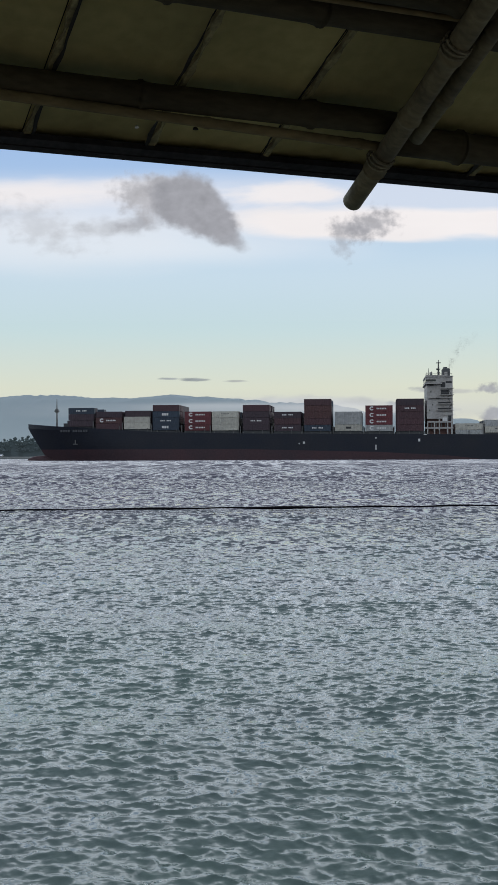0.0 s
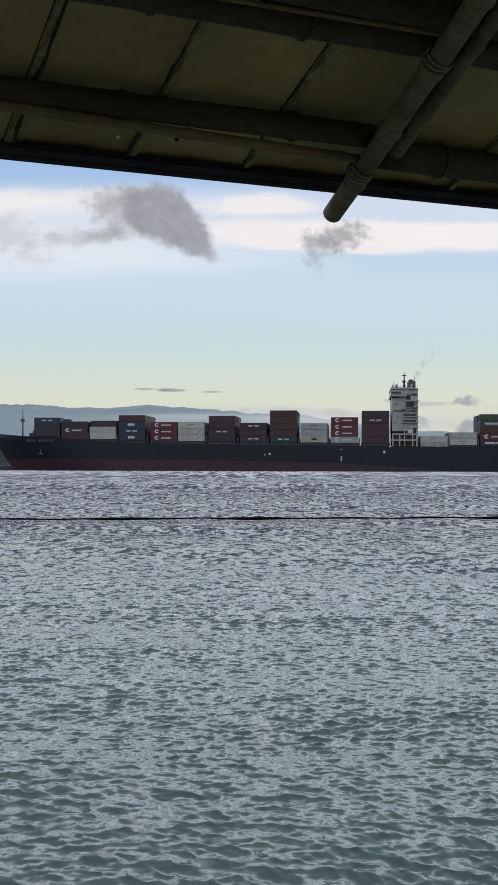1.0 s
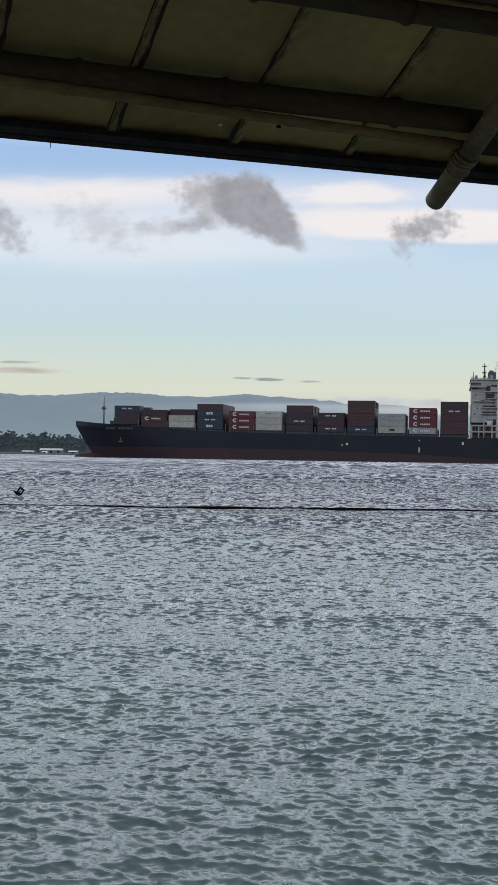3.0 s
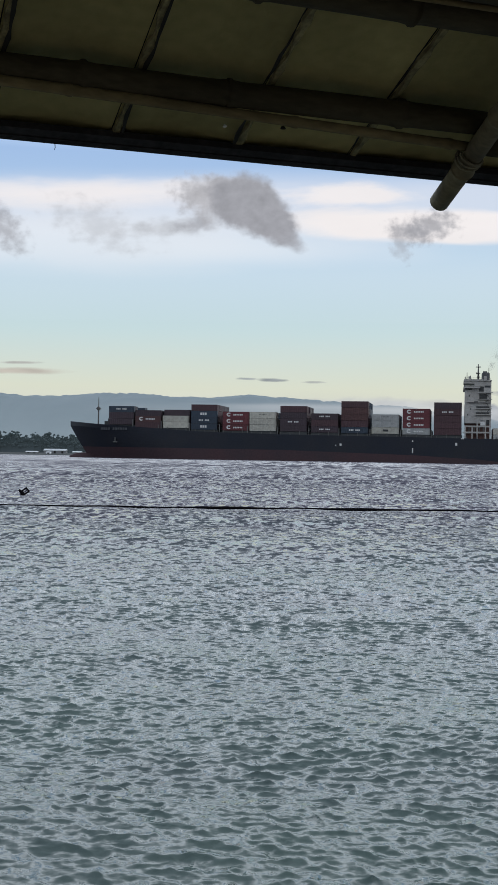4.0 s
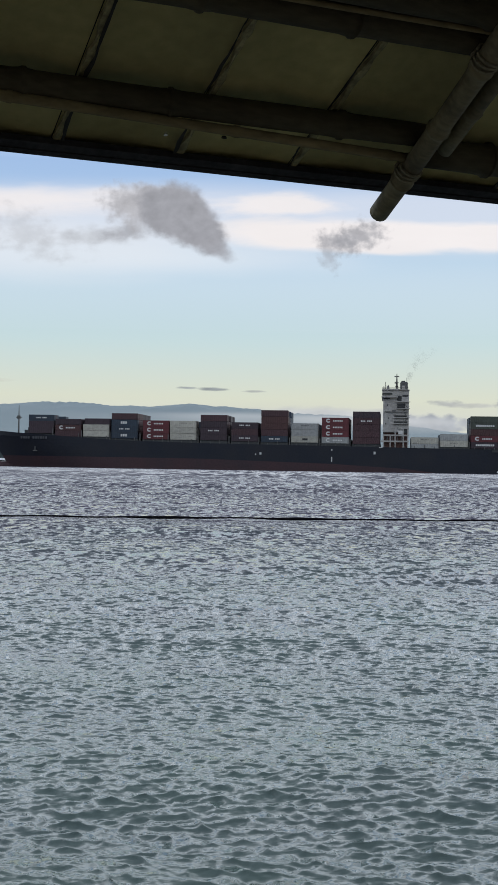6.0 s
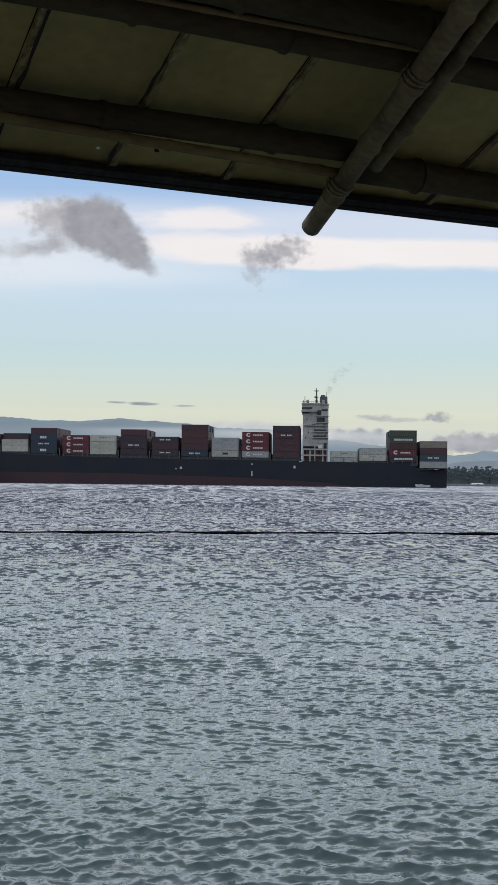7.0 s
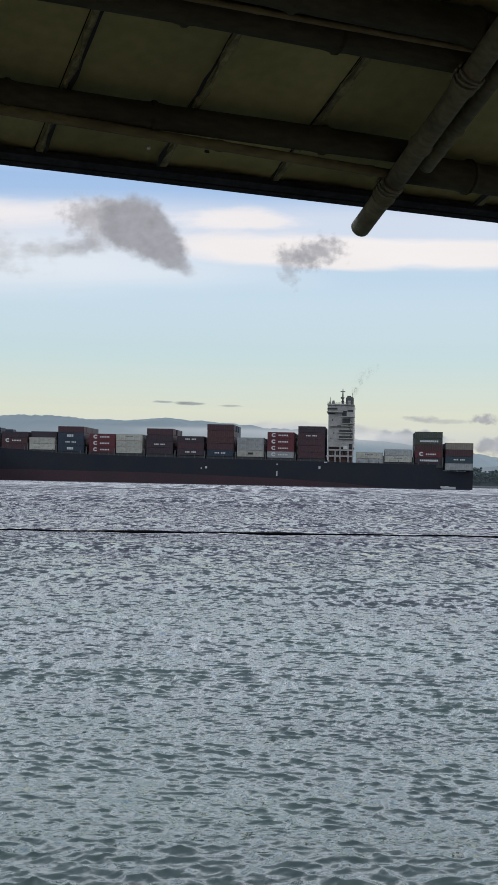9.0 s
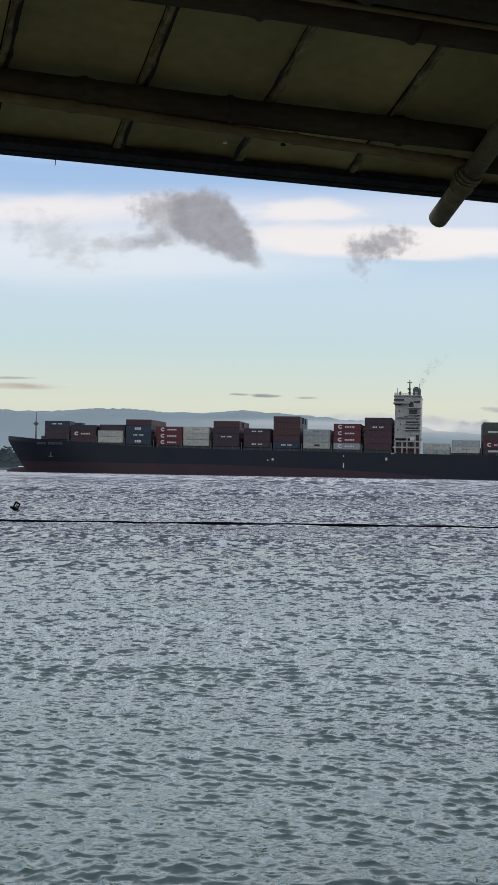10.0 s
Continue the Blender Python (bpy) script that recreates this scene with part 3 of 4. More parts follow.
def build_hull():
    xs = sorted({-166.2 + 1.6 * k for k in range(48)} | {-90 + 6.0 * k for k in range(27)} | {73.4, 73.6, 80, 83, 85.6, 85.8, 87.2})
    xs = [x for x in xs if x <= 87.2]

    def strip(z_of, name, material, label):
        bm = bmesh.new()
        rows = []
        for x in xs:
            lo, hi = z_of(x)
            ring = []
            for j in range(7):
                z = lo + (hi - lo) * j / 6
                tip = -155.2 - 10.0 * min(1.0, max(0.0, z / 15.0)) ** 0.9
                xx = max(x, tip)
                ring.append((xx, half_plan(xx, z), z))
            rows.append(ring)
        for mirror in (False, True):
            vs = [[bm.verts.new((x, BEAM - y if mirror else y, z)) for x, y, z in ring] for ring in rows]
            for a, b in zip(vs, vs[1:]):
                for k in range(6):
                    bm.faces.new((a[k], b[k], b[k + 1], a[k + 1]))
            ends = vs[-1] if not mirror else ends + vs[-1][::-1]
        bm.faces.new(ends)
        bmesh.ops.remove_doubles(bm, verts=bm.verts, dist=0.01)
        bmesh.ops.recalc_face_normals(bm, faces=bm.faces)
        return part(name, bm, material, ship, label)

    paint = lambda x: float(np.interp(x, (-161, -60, 0, 30, 52, 88), (5.2, 4.9, 3.4, 1.8, -0.6, -0.6)))
    strip(lambda x: (paint(x), deck_height(x)), "hull", HULL, "navy painted steel hull")
    strip(lambda x: (-3.0, paint(x)), "boot_top", BOOT, "dull red antifouling band")
    # deck plating, a little below the bulwark
    bm = bmesh.new()
    prev = None
    for x in [q for q in xs if q >= -164]:
        z = deck_height(x) - (1.0 if x < -125 else 0.05)
        y = half_plan(x, deck_height(x)) + 0.15
        cur = (bm.verts.new((x, y, z)), bm.verts.new((x, BEAM - y, z)))
        if prev:
            bm.faces.new((prev[0], cur[0], cur[1], prev[1]))
        prev = cur
    part("deck", bm, DECK, ship)
    # bulbous bow
    bm = bmesh.new()
    tube(bm, [(-165.6, 16, -0.2), (-164.8, 16, -0.1), (-162, 16, 0.1), (-158, 16, 0.1), (-152, 16, -0.4)], [0.4, 1.3, 2.0, 2.3, 2.4], 12)
    part("bulbous_bow", bm, BOOT, ship, smooth=True)


build_hull()


def ship_part(name, x0, x1, y0, y1, z0, z1, material, label="", parent=None):
    return part(name, one_box(x0, x1, y0, y1, z0, z1), material, parent or ship, label)


# hull details: name as plain bars, draught marks, anchor, fenders and pilot lights
for k in range(11):
    if k == 4:
        continue
    xx = -146.2 + 1.25 * k
    yy = half_plan(xx + 0.45, 13.6)
    ship_part("name_mark", xx, xx + 0.85, yy - 0.55, yy - 0.2, 13.1, 14.2, LETTER_DIM)
ya = half_plan(-139, 9)
bm = bmesh.new()
box(bm, -139.3, -138.9, ya - 0.7, ya - 0.3, 7.6, 9.6)
box(bm, -140.1, -138.1, ya - 0.75, ya - 0.3, 7.3, 7.8)
part("anchor", bm, STEEL, ship, "pale grey stowed anchor")
for x, z, w, h in ((-33.5, 7.2, 0.9, 1.0), (-1.0, 4.4, 0.5, 2.2), (18.0, 8.0, 0.9, 1.2), (-35.5, 7.0, 0.5, 0.6), (-1.0, 9.4, 0.5, 0.6), (20.5, 10.9, 1.4, 0.35)):
    ship_part("hull_mark", x, x + w, -0.06, 0.02, z, z + h, LETTER)
# bulwark rails and lashing posts along the deck edge
x = -118.0
k = 0
while x < 72:
    z = deck_height(x)
    ship_part("rail_post", x, x + 0.28, 0.25, 0.5, z - 0.05, z + (1.6 if k % 3 == 0 else 0.8), STEEL)
    x += 4.4
    k += 1
# hatch covers under the stacks
STACKS = [
    # x0, base, tier height, colours from below, colours of rows behind, mark, rows
    (-142.2, 15.7, 2.9, ("plum", "plum", "navy"), None, ("", "", "text"), 8),
    (-129.0, 14.3, 2.75, ("maroon", "brown", "plum"), None, ("", "logo", ""), 6),
    (-115.8, 14.4, 2.85, ("white", "white"), ("plum", "maroon", "plum"), ("", ""), 5),
    (-102.4, 14.0, 2.85, ("navy", "navy", "navy", "maroon"), ("maroon",) * 4, ("big", "text", "big", ""), 5),
    (-87.6, 13.7, 2.85, ("red", "red", "red"), None, ("logo", "logo", "logo"), 5),
    (-75.0, 13.7, 2.85, ("white", "white", "white"), None, ("", "", "thin"), 5),
    (-60.9, 13.5, 2.9, ("plum", "plum", "plum", "maroon"), None, ("", "text", "", ""), 5),
    (-46.6, 13.3, 2.85, ("plum", "maroon", "plum"), None, ("text", "", "text"), 5),
    (-33.0, 13.1, 2.82, ("navy", "maroon", "brown", "brown", "maroon"), None, ("text", "", "", "", ""), 5),
    (-19.2, 13.0, 2.8, ("white", "grey", "grey"), None, ("dark", "", "thin"), 5),
    (-5.4, 12.9, 2.8, ("grey", "red", "red", "red"), None, ("logo", "logo", "logo", "logo"), 5),
    (8.5, 12.8, 2.8, ("maroon", "maroon", "maroon", "maroon", "plum"), None, ("", "", "", "text", "thin"), 5),
    (34.6, 10.3, 2.87, ("grey", "white"), None, ("", "thin"), 5),
    (47.5, 11.8, 2.9, ("white", "grey"), None, ("thin", ""), 5),
    (61.0, 11.3, 2.88, ("plum", "red", "brown", "green", "green"), None, ("stripe", "logo", "", "stripe", ""), 5),
    (74.6, 8.75, 3.05, ("grey", "teal", "maroon", "tan"), None, ("", "text", "", ""), 5),
]
# the boxes stand 2.92 m high, tops as listed
STACKS = [(x0, base + len(f) * (h - 2.92) + (0.5 if x0 > 0 else 0.3 if x0 > -40 else 0), 2.92, f, *more) if -110 < x0 < 30 else (x0, base, h, f, *more) for x0, base, h, f, *more in STACKS]
for x0, base, *_ in STACKS:
    if x0 < 70:
        z0 = deck_height(x0 + 6)
        y0 = max(1.0, half_plan(x0, 16) + 1.2)
        ship_part("hatch_cover", x0 - 0.3, x0 + 12.5, y0, BEAM - y0, min(z0, base) - 1.2, base - 0.06, DECK)
for x0 in (-130.2, -116.6, -103.1, -89.0, -75.9, -62.0, -47.7, -34.0, -20.0, -6.3, 7.3, 46.9, 60.2, 73.3):
    z0 = deck_height(x0)
    bm = bmesh.new()
    for yy in (0.7, 8.3, 16, 23.7, 31):
        box(bm, x0 - 0.12, x0 + 0.28, yy - 0.25, yy + 0.25, z0 - 1, z0 + 3.4)
    box(bm, x0 - 0.12, x0 + 0.28, 0.5, 31.3, z0 + 3.0, z0 + 3.3)
    box(bm, x0 - 0.12, x0 + 0.28, 0.5, 31.3, z0 + 1.2, z0 + 1.4)
    part("lashing_bridge", bm, STEEL, ship)


def container_mesh(color, height):
    """A 12.19 m box with corner posts, rails and corrugated sides, its near lower corner at the origin."""
    L, W, H = 12.19, 2.44, height - 0.11
    bm = bmesh.new()
    n = 24
    for y, inward in ((0.0, 1), (W, -1)):
        row = []
        for k in range(n + 1):
            xx = 0.15 + (L - 0.3) * k / n
            yy = y + inward * (0.02 if k % 2 else 0.07)
            row.append((bm.verts.new((xx, yy, 0.14)), bm.verts.new((xx, yy, H - 0.1))))
        for a, b in zip(row, row[1:]):
            bm.faces.new((a[0], b[0], b[1], a[1]) if inward > 0 else (b[0], a[0], a[1], b[1]))
    for xx in (0.0, L - 0.16):
        for yy in (0.0, W - 0.16):
            box(bm, xx, xx + 0.16, yy, yy + 0.16, 0, H)
    for yy in (0.0, W - 0.1):
        box(bm, 0.16, L - 0.16, yy, yy + 0.1, 0.0, 0.15)
        box(bm, 0.16, L - 0.16, yy, yy + 0.1, H - 0.11, H)
    box(bm, 0.03, 0.10, 0.1, W - 0.1, 0.02, H - 0.02)
    box(bm, L - 0.10, L - 0.03, 0.1, W - 0.1, 0.02, H - 0.02)
    box(bm, 0.05, L - 0.05, 0.05, W - 0.05, H - 0.07, H - 0.02)
    me = bpy.data.meshes.new("container")
    bm.to_mesh(me)
    bm.free()
    me.materials.append(PAINT[color])
    return me


def mark_mesh(kind, height):
    """Markings on a container's side: plain shapes and bars."""
    bm = bmesh.new()
    mid = height / 2
    if kind == "logo":
        for k in range(14):            # an open ring
            a0, a1 = radians(40 + 20 * k), radians(60 + 20 * k)
            r0, r1 = 0.42, 0.92
            q = [bm.verts.new((2.9 + 1.15 * r * math.cos(a), 0, mid + r * math.sin(a))) for r, a in ((r0, a0), (r1, a0), (r1, a1), (r0, a1))]
            bm.faces.new(q)
        for k in range(6):
            box(bm, 5.0 + 0.75 * k, 5.55 + 0.75 * k, -0.004, 0.004, mid - 0.4, mid + 0.25)
    elif kind == "big":
        for k in range(3):
            box(bm, 4.3 + 1.05 * k, 5.15 + 1.05 * k, -0.004, 0.004, mid - 0.55, mid + 0.55)
    elif kind == "text":
        for k in range(7):
            if k != 3:
                box(bm, 3.6 + 0.72 * k, 4.15 + 0.72 * k, -0.004, 0.004, mid - 0.3, mid + 0.3)
    elif kind == "thin":
        for k in range(6):
            box(bm, 4.3 + 0.62 * k, 4.7 + 0.62 * k, -0.004, 0.004, mid + 0.15, mid + 0.4)
    elif kind == "dark":
        box(bm, 5.0, 7.4, -0.004, 0.004, mid - 0.5, mid + 0.4)
    elif kind == "stripe":
        for k in range(9):
            box(bm, 2.2 + 0.92 * k, 2.95 + 0.92 * k, -0.004, 0.004, mid - 0.42, mid + 0.42)
    me = bpy.data.meshes.new("marking")
    bm.to_mesh(me)
    bm.free()
    me.materials.append(OPENING if kind == "dark" else (LETTER_DIM if kind == "thin" else LETTER))
    return me


def cargo_rows(x0, y0, y1, base, h, tiers, seed):
    """The rows across the deck behind the counted ones: ends, tops and gaps of plain boxes."""
    rs = random.Random(seed)
    bm = bmesh.new()
    y = y0
    while y + 2.44 < y1:
        dx = rs.uniform(-0.05, 0.05)
        for tier in range(max(1, tiers - (rs.random() < 0.2))):
            box(bm, dx, dx + 12.19, y - y0, y - y0 + 2.44, h * tier, h * (tier + 1) - 0.11)
        y += 2.5
    ob = part("container_rows", bm, PAINT[rs.choice(("maroon", "plum", "navy"))])
    tagged(ob, "rows of dark steel containers stacked across the deck", "containers", kind="stuff")
    cargo.append((ob, Vector((x0, y0, base))))


cargo, meshes, marks = [], {}, {}
rnd = random.Random(21)
for s, (x0, base, h, front, behind, mark, rows) in enumerate(STACKS):
    y0 = 0.75 if x0 > -110 else max(0.75, half_plan(x0, 15) + 0.4)
    rows = min(rows, int((BEAM - 2 * y0) / 2.5))
    cargo_rows(x0, y0 + 2.5 * rows, BEAM - y0, base, h, len(behind or front), s + 40)
    for row in range(rows):
        colors = front
        if row:
            colors = behind or tuple(rnd.choice((c, c, "maroon", "plum")) if c not in ("white", "grey") else c for c in front[:len(front) - (row > 2)])
        for tier, color in enumerate(colors):
            key = (color, round(h, 2))
            if key not in meshes:
                meshes[key] = container_mesh(color, h)
            ob = new("shipping_container", meshes[key])
            tagged(ob, PAINTS[color][1] + ", stacked on deck", "container", "containers on the ship")
            cargo.append((ob, Vector((x0 + rnd.uniform(-0.04, 0.04), y0 + 2.5 * row, base + h * tier))))
            if row == 0 and mark[tier]:
                mk = (mark[tier], round(h, 2))
                if mk not in marks:
                    marks[mk] = mark_mesh(*mk)
                m = new("marking", marks[mk])
                m.parent = ob
                m.location = (0, -0.012, 0)
                tagged(m, kind="stuff")


# superstructure: bridge house with side recesses, mast and funnel
def build_house():
    X = lambda zx: 21.6 + (zx - 585) * 0.0805
    Z = lambda zy: 13.8 + (425 - zy) * 0.0847
    house = part("deckhouse", one_box(X(590), X(733), 1.2, 30.8, 18.0, Z(152), bevel=0.15), HOUSE_WHITE, ship, "white painted deckhouse tower")
    wing = ship_part("bridge_wing", X(581), X(672), -0.8, 32.8, Z(191), Z(184), HOUSE_WHITE, parent=house)
    ship_part("bridge", X(585), X(690), 1.0, 31.0, Z(180), Z(143), HOUSE_WHITE, parent=house)
    ship_part("bridge_window", X(583.5), X(640), 0.94, 30.5, Z(176), Z(166), GLASS, parent=house)
    # dark band on the wall, painted for the shadow below the wing
    ship_part("painted_wing_shadow", X(590), X(628), 1.1, 1.3, Z(199), Z(192), OPENING, parent=house)
    ship_part("monkey_deck", X(582), X(735), 0.4, 31.6, Z(152), Z(148), HOUSE_WHITE, parent=house)
    for zx in (584, 597, 610, 623, 636, 649, 662, 675, 688, 701, 714, 727):
        ship_part("roof_stanchion", X(zx), X(zx) + 0.08, 0.5, 0.6, Z(148), Z(136), STEEL, parent=house)
    ship_part("roof_rail", X(584), X(728), 0.5, 0.58, Z(137.5), Z(136), STEEL, parent=house)
    # flat dark boxes: the shade inside each recess is in their colour
    for zx0, zx1, zy0, zy1 in ((667, 692, 182, 208), (668, 712, 222, 246), (652, 722, 285, 293), (650, 724, 316, 325), (696, 728, 176, 186), (640, 660, 258, 268), (700, 724, 350, 380)):
        ship_part("recess", X(zx0), X(zx1), 1.12, 1.32, Z(zy1), Z(zy0), OPENING, parent=house)
    for zx0, zx1, zy in ((662, 738, 247), (662, 740, 212), (646, 738, 296), (644, 736, 328), (600, 729, 262)):
        ship_part("balcony", X(zx0), X(zx1), -0.1, 1.2, Z(zy + 3), Z(zy), HOUSE_WHITE, parent=house)
    for zx0, zx1, zy in ((662, 738, 247), (646, 738, 296), (644, 736, 328)):
        ship_part("balcony_rail", X(zx0), X(zx1), -0.1, -0.02, Z(zy - 11), Z(zy - 10), STEEL, parent=house)
    for k in range(4):            # outside stairs, deck by deck
        z0, z1 = Z((328, 296, 262, 247)[k]), Z((296, 262, 247, 212)[k])
        xa, xb = (X(726), X(702)) if k % 2 else (X(702), X(726))
        bm = bmesh.new()
        tube(bm, [(xa, 0.3, z0), (xb, 0.3, z1)], [0.16, 0.16], 5)
        part("stair", bm, STEEL, house)
    for zx, zy in ((613, 197), (613, 231), (655, 262), (622, 300), (606, 330)):
        ship_part("window", X(zx - 2.5), X(zx + 2.5), 1.14, 1.26, Z(zy + 4), Z(zy - 4), GLASS, parent=house)
    ship_part("brown_bulkhead", X(592), X(725), 3.0, 29.0, 10.5, 18.3, BROWN, parent=house)
    for k, zx in enumerate((590, 628, 655, 700, 725)):
        ship_part("frame_post", X(zx), X(zx + 7), 0.9, 1.3, 10.5, Z(352 if zx > 640 else 390), HOUSE_WHITE, parent=house)
    for zy, a, b in ((423, 580, 734), (391, 590, 734), (353, 672, 734)):
        ship_part("frame_beam", X(a), X(b), 0.8, 1.4, Z(zy + 4), Z(zy - 4), HOUSE_WHITE, parent=house)
    for zx in (612, 640, 668, 690):
        ship_part("frame_infill", X(zx), X(zx + 5), 1.4, 1.6, 13.6, 17.0, STEEL, parent=house)
    ship_part("lifeboat", X(676), X(700), 0.6, 2.6, Z(386), Z(368), LETTER, "white lifeboat", parent=house)
    bm = bmesh.new()
    tube(bm, [(X(664), 16, Z(150)), (X(664), 16, Z(100)), (X(664), 16, Z(50))], [0.55, 0.4, 0.15], 8)
    for zy, w in ((66, 2.2), (100, 1.7), (120, 1.4)):
        box(bm, X(664) - w / 2, X(664) + w / 2, 14.5, 17.5, Z(zy) - 0.1, Z(zy) + 0.1)
    box(bm, X(652), X(658), 15, 17, Z(104), Z(96))
    part("mast", bm, STEEL, ship, "grey radar mast with yards")
    fun = part("funnel", one_box(X(683), X(727), 12, 20, Z(152), Z(98), bevel=0.4), FUNNEL, ship, "dark grey funnel block")
    ship_part("funnel_cap", X(690), X(712), 13, 19, Z(98), Z(91), FUNNEL, parent=fun)
    ship_part("funnel_panel", X(694), X(712), 11.8, 12.05, Z(148), Z(118), HOUSE_WHITE, parent=fun)
    bm = bmesh.new()
    tube(bm, [(X(720), 10, Z(150)), (X(720), 10, Z(76))], [0.16, 0.1], 6)
    part("exhaust_pipe", bm, FUNNEL, ship)
    for zx, top in ((600, 106), (592, 128), (618, 122)):
        bm = bmesh.new()
        tube(bm, [(X(zx), 3, Z(145)), (X(zx), 3, Z(top))], [0.22, 0.12], 6)
        part("antenna", bm, STEEL, ship)
    ship_part("searchlight", X(608), X(622), 3, 5, Z(140), Z(126), HOUSE_WHITE)


build_house()
# fore mast
bm = bmesh.new()
tube(bm, [(-151.3, 16, 15.0), (-151.3, 16, 24), (-151.3, 16, 29.2)], [0.42, 0.3, 0.12], 8)
box(bm, -152.3, -150.3, 15, 17, 23.2, 23.7)
box(bm, -151.9, -150.7, 15.2, 16.8, 22.7, 24.3)
part("fore_mast", bm, STEEL, ship, "slim grey fore mast with a lookout")
ship_part("windlass", -146.5, -143.5, 10, 22, 15.2, 17.4, DECK)
ship_part("breakwater", -144.2, -143.6, 8, 24, 14.8, 18.6, DECK)

# ---------------------------------------------------------------- pilot boat by the stern
def build_boat():
    boat = new("pilot_boat")
    tagged(boat, "small white motor boat close beside the ship's stern", "boat")
    bm = bmesh.new()
    rows = []
    for x, w, keel, top in ((-3.4, 0.05, 0.9, 1.45), (-2.6, 0.55, 0.3, 1.35), (-1.2, 0.95, 0.0, 1.25), (1.0, 1.05, -0.1, 1.15), (3.2, 1.0, -0.1, 1.15)):
        rows.append([bm.verts.new(p) for p in ((x, -w, top), (x, -w * 0.8, 0.35 + keel * 0.3), (x, 0, keel - 0.3), (x, w * 0.8, 0.35 + keel * 0.3), (x, w, top))])
    for a, b in zip(rows, rows[1:]):
        for k in range(4):
            bm.faces.new((a[k], b[k], b[k + 1], a[k + 1]))
        bm.faces.new((a[4], b[4], b[0], a[0]))
    bm.faces.new(rows[-1])
    bmesh.ops.recalc_face_normals(bm, faces=bm.faces)
    part("boat_hull", bm, LETTER, boat)
    part("cuddy", one_box(-1.6, 0.2, -0.6, 0.6, 1.15, 1.4, bevel=0.1), LETTER, boat)
    return boat


boat = build_boat()


def build_smoke():
    """Thin smoke over the funnel: a haze of fine soot specks that widens as it rises and leans aft."""
    rs = random.Random(6)
    verts, faces = [], []
    for k in range(20000):
        f = rs.random() ** 0.8
        spread = 0.5 + 1.7 * f
        c = Vector((33.0 + 9.0 * f ** 1.3 + rs.gauss(0, spread), 12 + rs.gauss(0, spread), 42.5 + 14 * f + rs.gauss(0, 0.8)))
        if noise.noise(c * 0.35) < -0.05:
            continue
        r, o = 0.009 + 0.005 * rs.random(), len(verts)
        verts.extend(tuple(c + Vector(q) * r) for q in ((1, 1, 1), (-1, -1, 1), (-1, 1, -1), (1, -1, -1)))
        faces.extend(([o, o + 1, o + 2], [o, o + 3, o + 1], [o, o + 2, o + 3], [o + 1, o + 3, o + 2]))
    me = bpy.data.meshes.new("exhaust_smoke")
    me.from_pydata(verts, [], faces)
    me.materials.append(mat("soot_haze", (0.30, 0.30, 0.31), 1.0, vary=0.2, scale=1))
    return tagged(new("exhaust_smoke", me), "thin grey smoke drifting from the ship's funnel", "smoke", kind="stuff")


smoke = build_smoke()

# ---------------------------------------------------------------- float line and marker buoy
FLOAT = mat("black_float_line", (0.006, 0.006, 0.008), 0.95, spec=0.1, vary=0.3, scale=4)


def build_float_line():
    line = new("float_line")
    tagged(line, "black floating line lying across the water", "rope")
    x, k = -30.0, 0
    while x < 30:
        n = 6
        w = 2.4
        pts, rad = [], []
        for j in range(n + 1):
            xx = x + w * j / n
            yy = 41.9 + 0.145 * xx + 0.3 * noise.noise((xx * 0.25, 2, 0))
            pts.append((xx, yy, 0.115 + 0.03 * noise.noise((xx * 0.6, 8, 0))))
            rad.append(0.024 + 0.045 * max(0.0, noise.noise((xx * 0.45, 5, 0)) + 0.2))
        part("float_section", tube(bmesh.new(), pts, rad, 8), FLOAT, line, smooth=True)
        x += w - 0.03
        k += 1
    return line


float_line = build_float_line()
buoy = new("marker_buoy")
tagged(buoy, "small dark marker buoy with a tilted square flag", "buoy")
bm = bmesh.new()
tube(bm, [(0, 0, -0.3), (0, 0, 0.33)], [0.02, 0.02], 6)
part("pole", bm, FLOAT, buoy)
bm = bmesh.new()
for a, b in (((-0.13, 0.06), (-0.06, 0.32)), ((0.06, 0.06), (0.13, 0.32))):
    box(bm, a[0], b[0], -0.02, 0.02, a[1], b[1])
box(bm, -0.13, 0.13, -0.02, 0.02, 0.04, 0.11)
box(bm, -0.13, 0.13, -0.02, 0.02, 0.27, 0.34)
part("flag_frame", bm, FLOAT, buoy)
bm = bmesh.new()
tube(bm, [(-0.22, 0, 0.0), (0.0, 0, 0.03), (0.45, 0, 0.0)], [0.04, 0.09, 0.03], 8)
part("float", bm, FLOAT, buoy, smooth=True)

# ---------------------------------------------------------------- shelter roof over the camera
SLOPE = 0.32
e_dir = Vector((0.9277, 0.3734, 0))
up_dir = Vector((0.3734, -0.9277, SLOPE)).normalized()
n_dir = e_dir.cross(up_dir).normalized()
roof = new("shelter_roof")
m = Matrix((e_dir, up_dir, n_dir)).transposed().to_4x4()
m.translation = (-0.865, 3.037, 2.70)
roof.matrix_world = m
tagged(roof, "old shelter roof of sheet panels on weathered bamboo poles", "roof")
SEAM = 0.331
roof_part = part


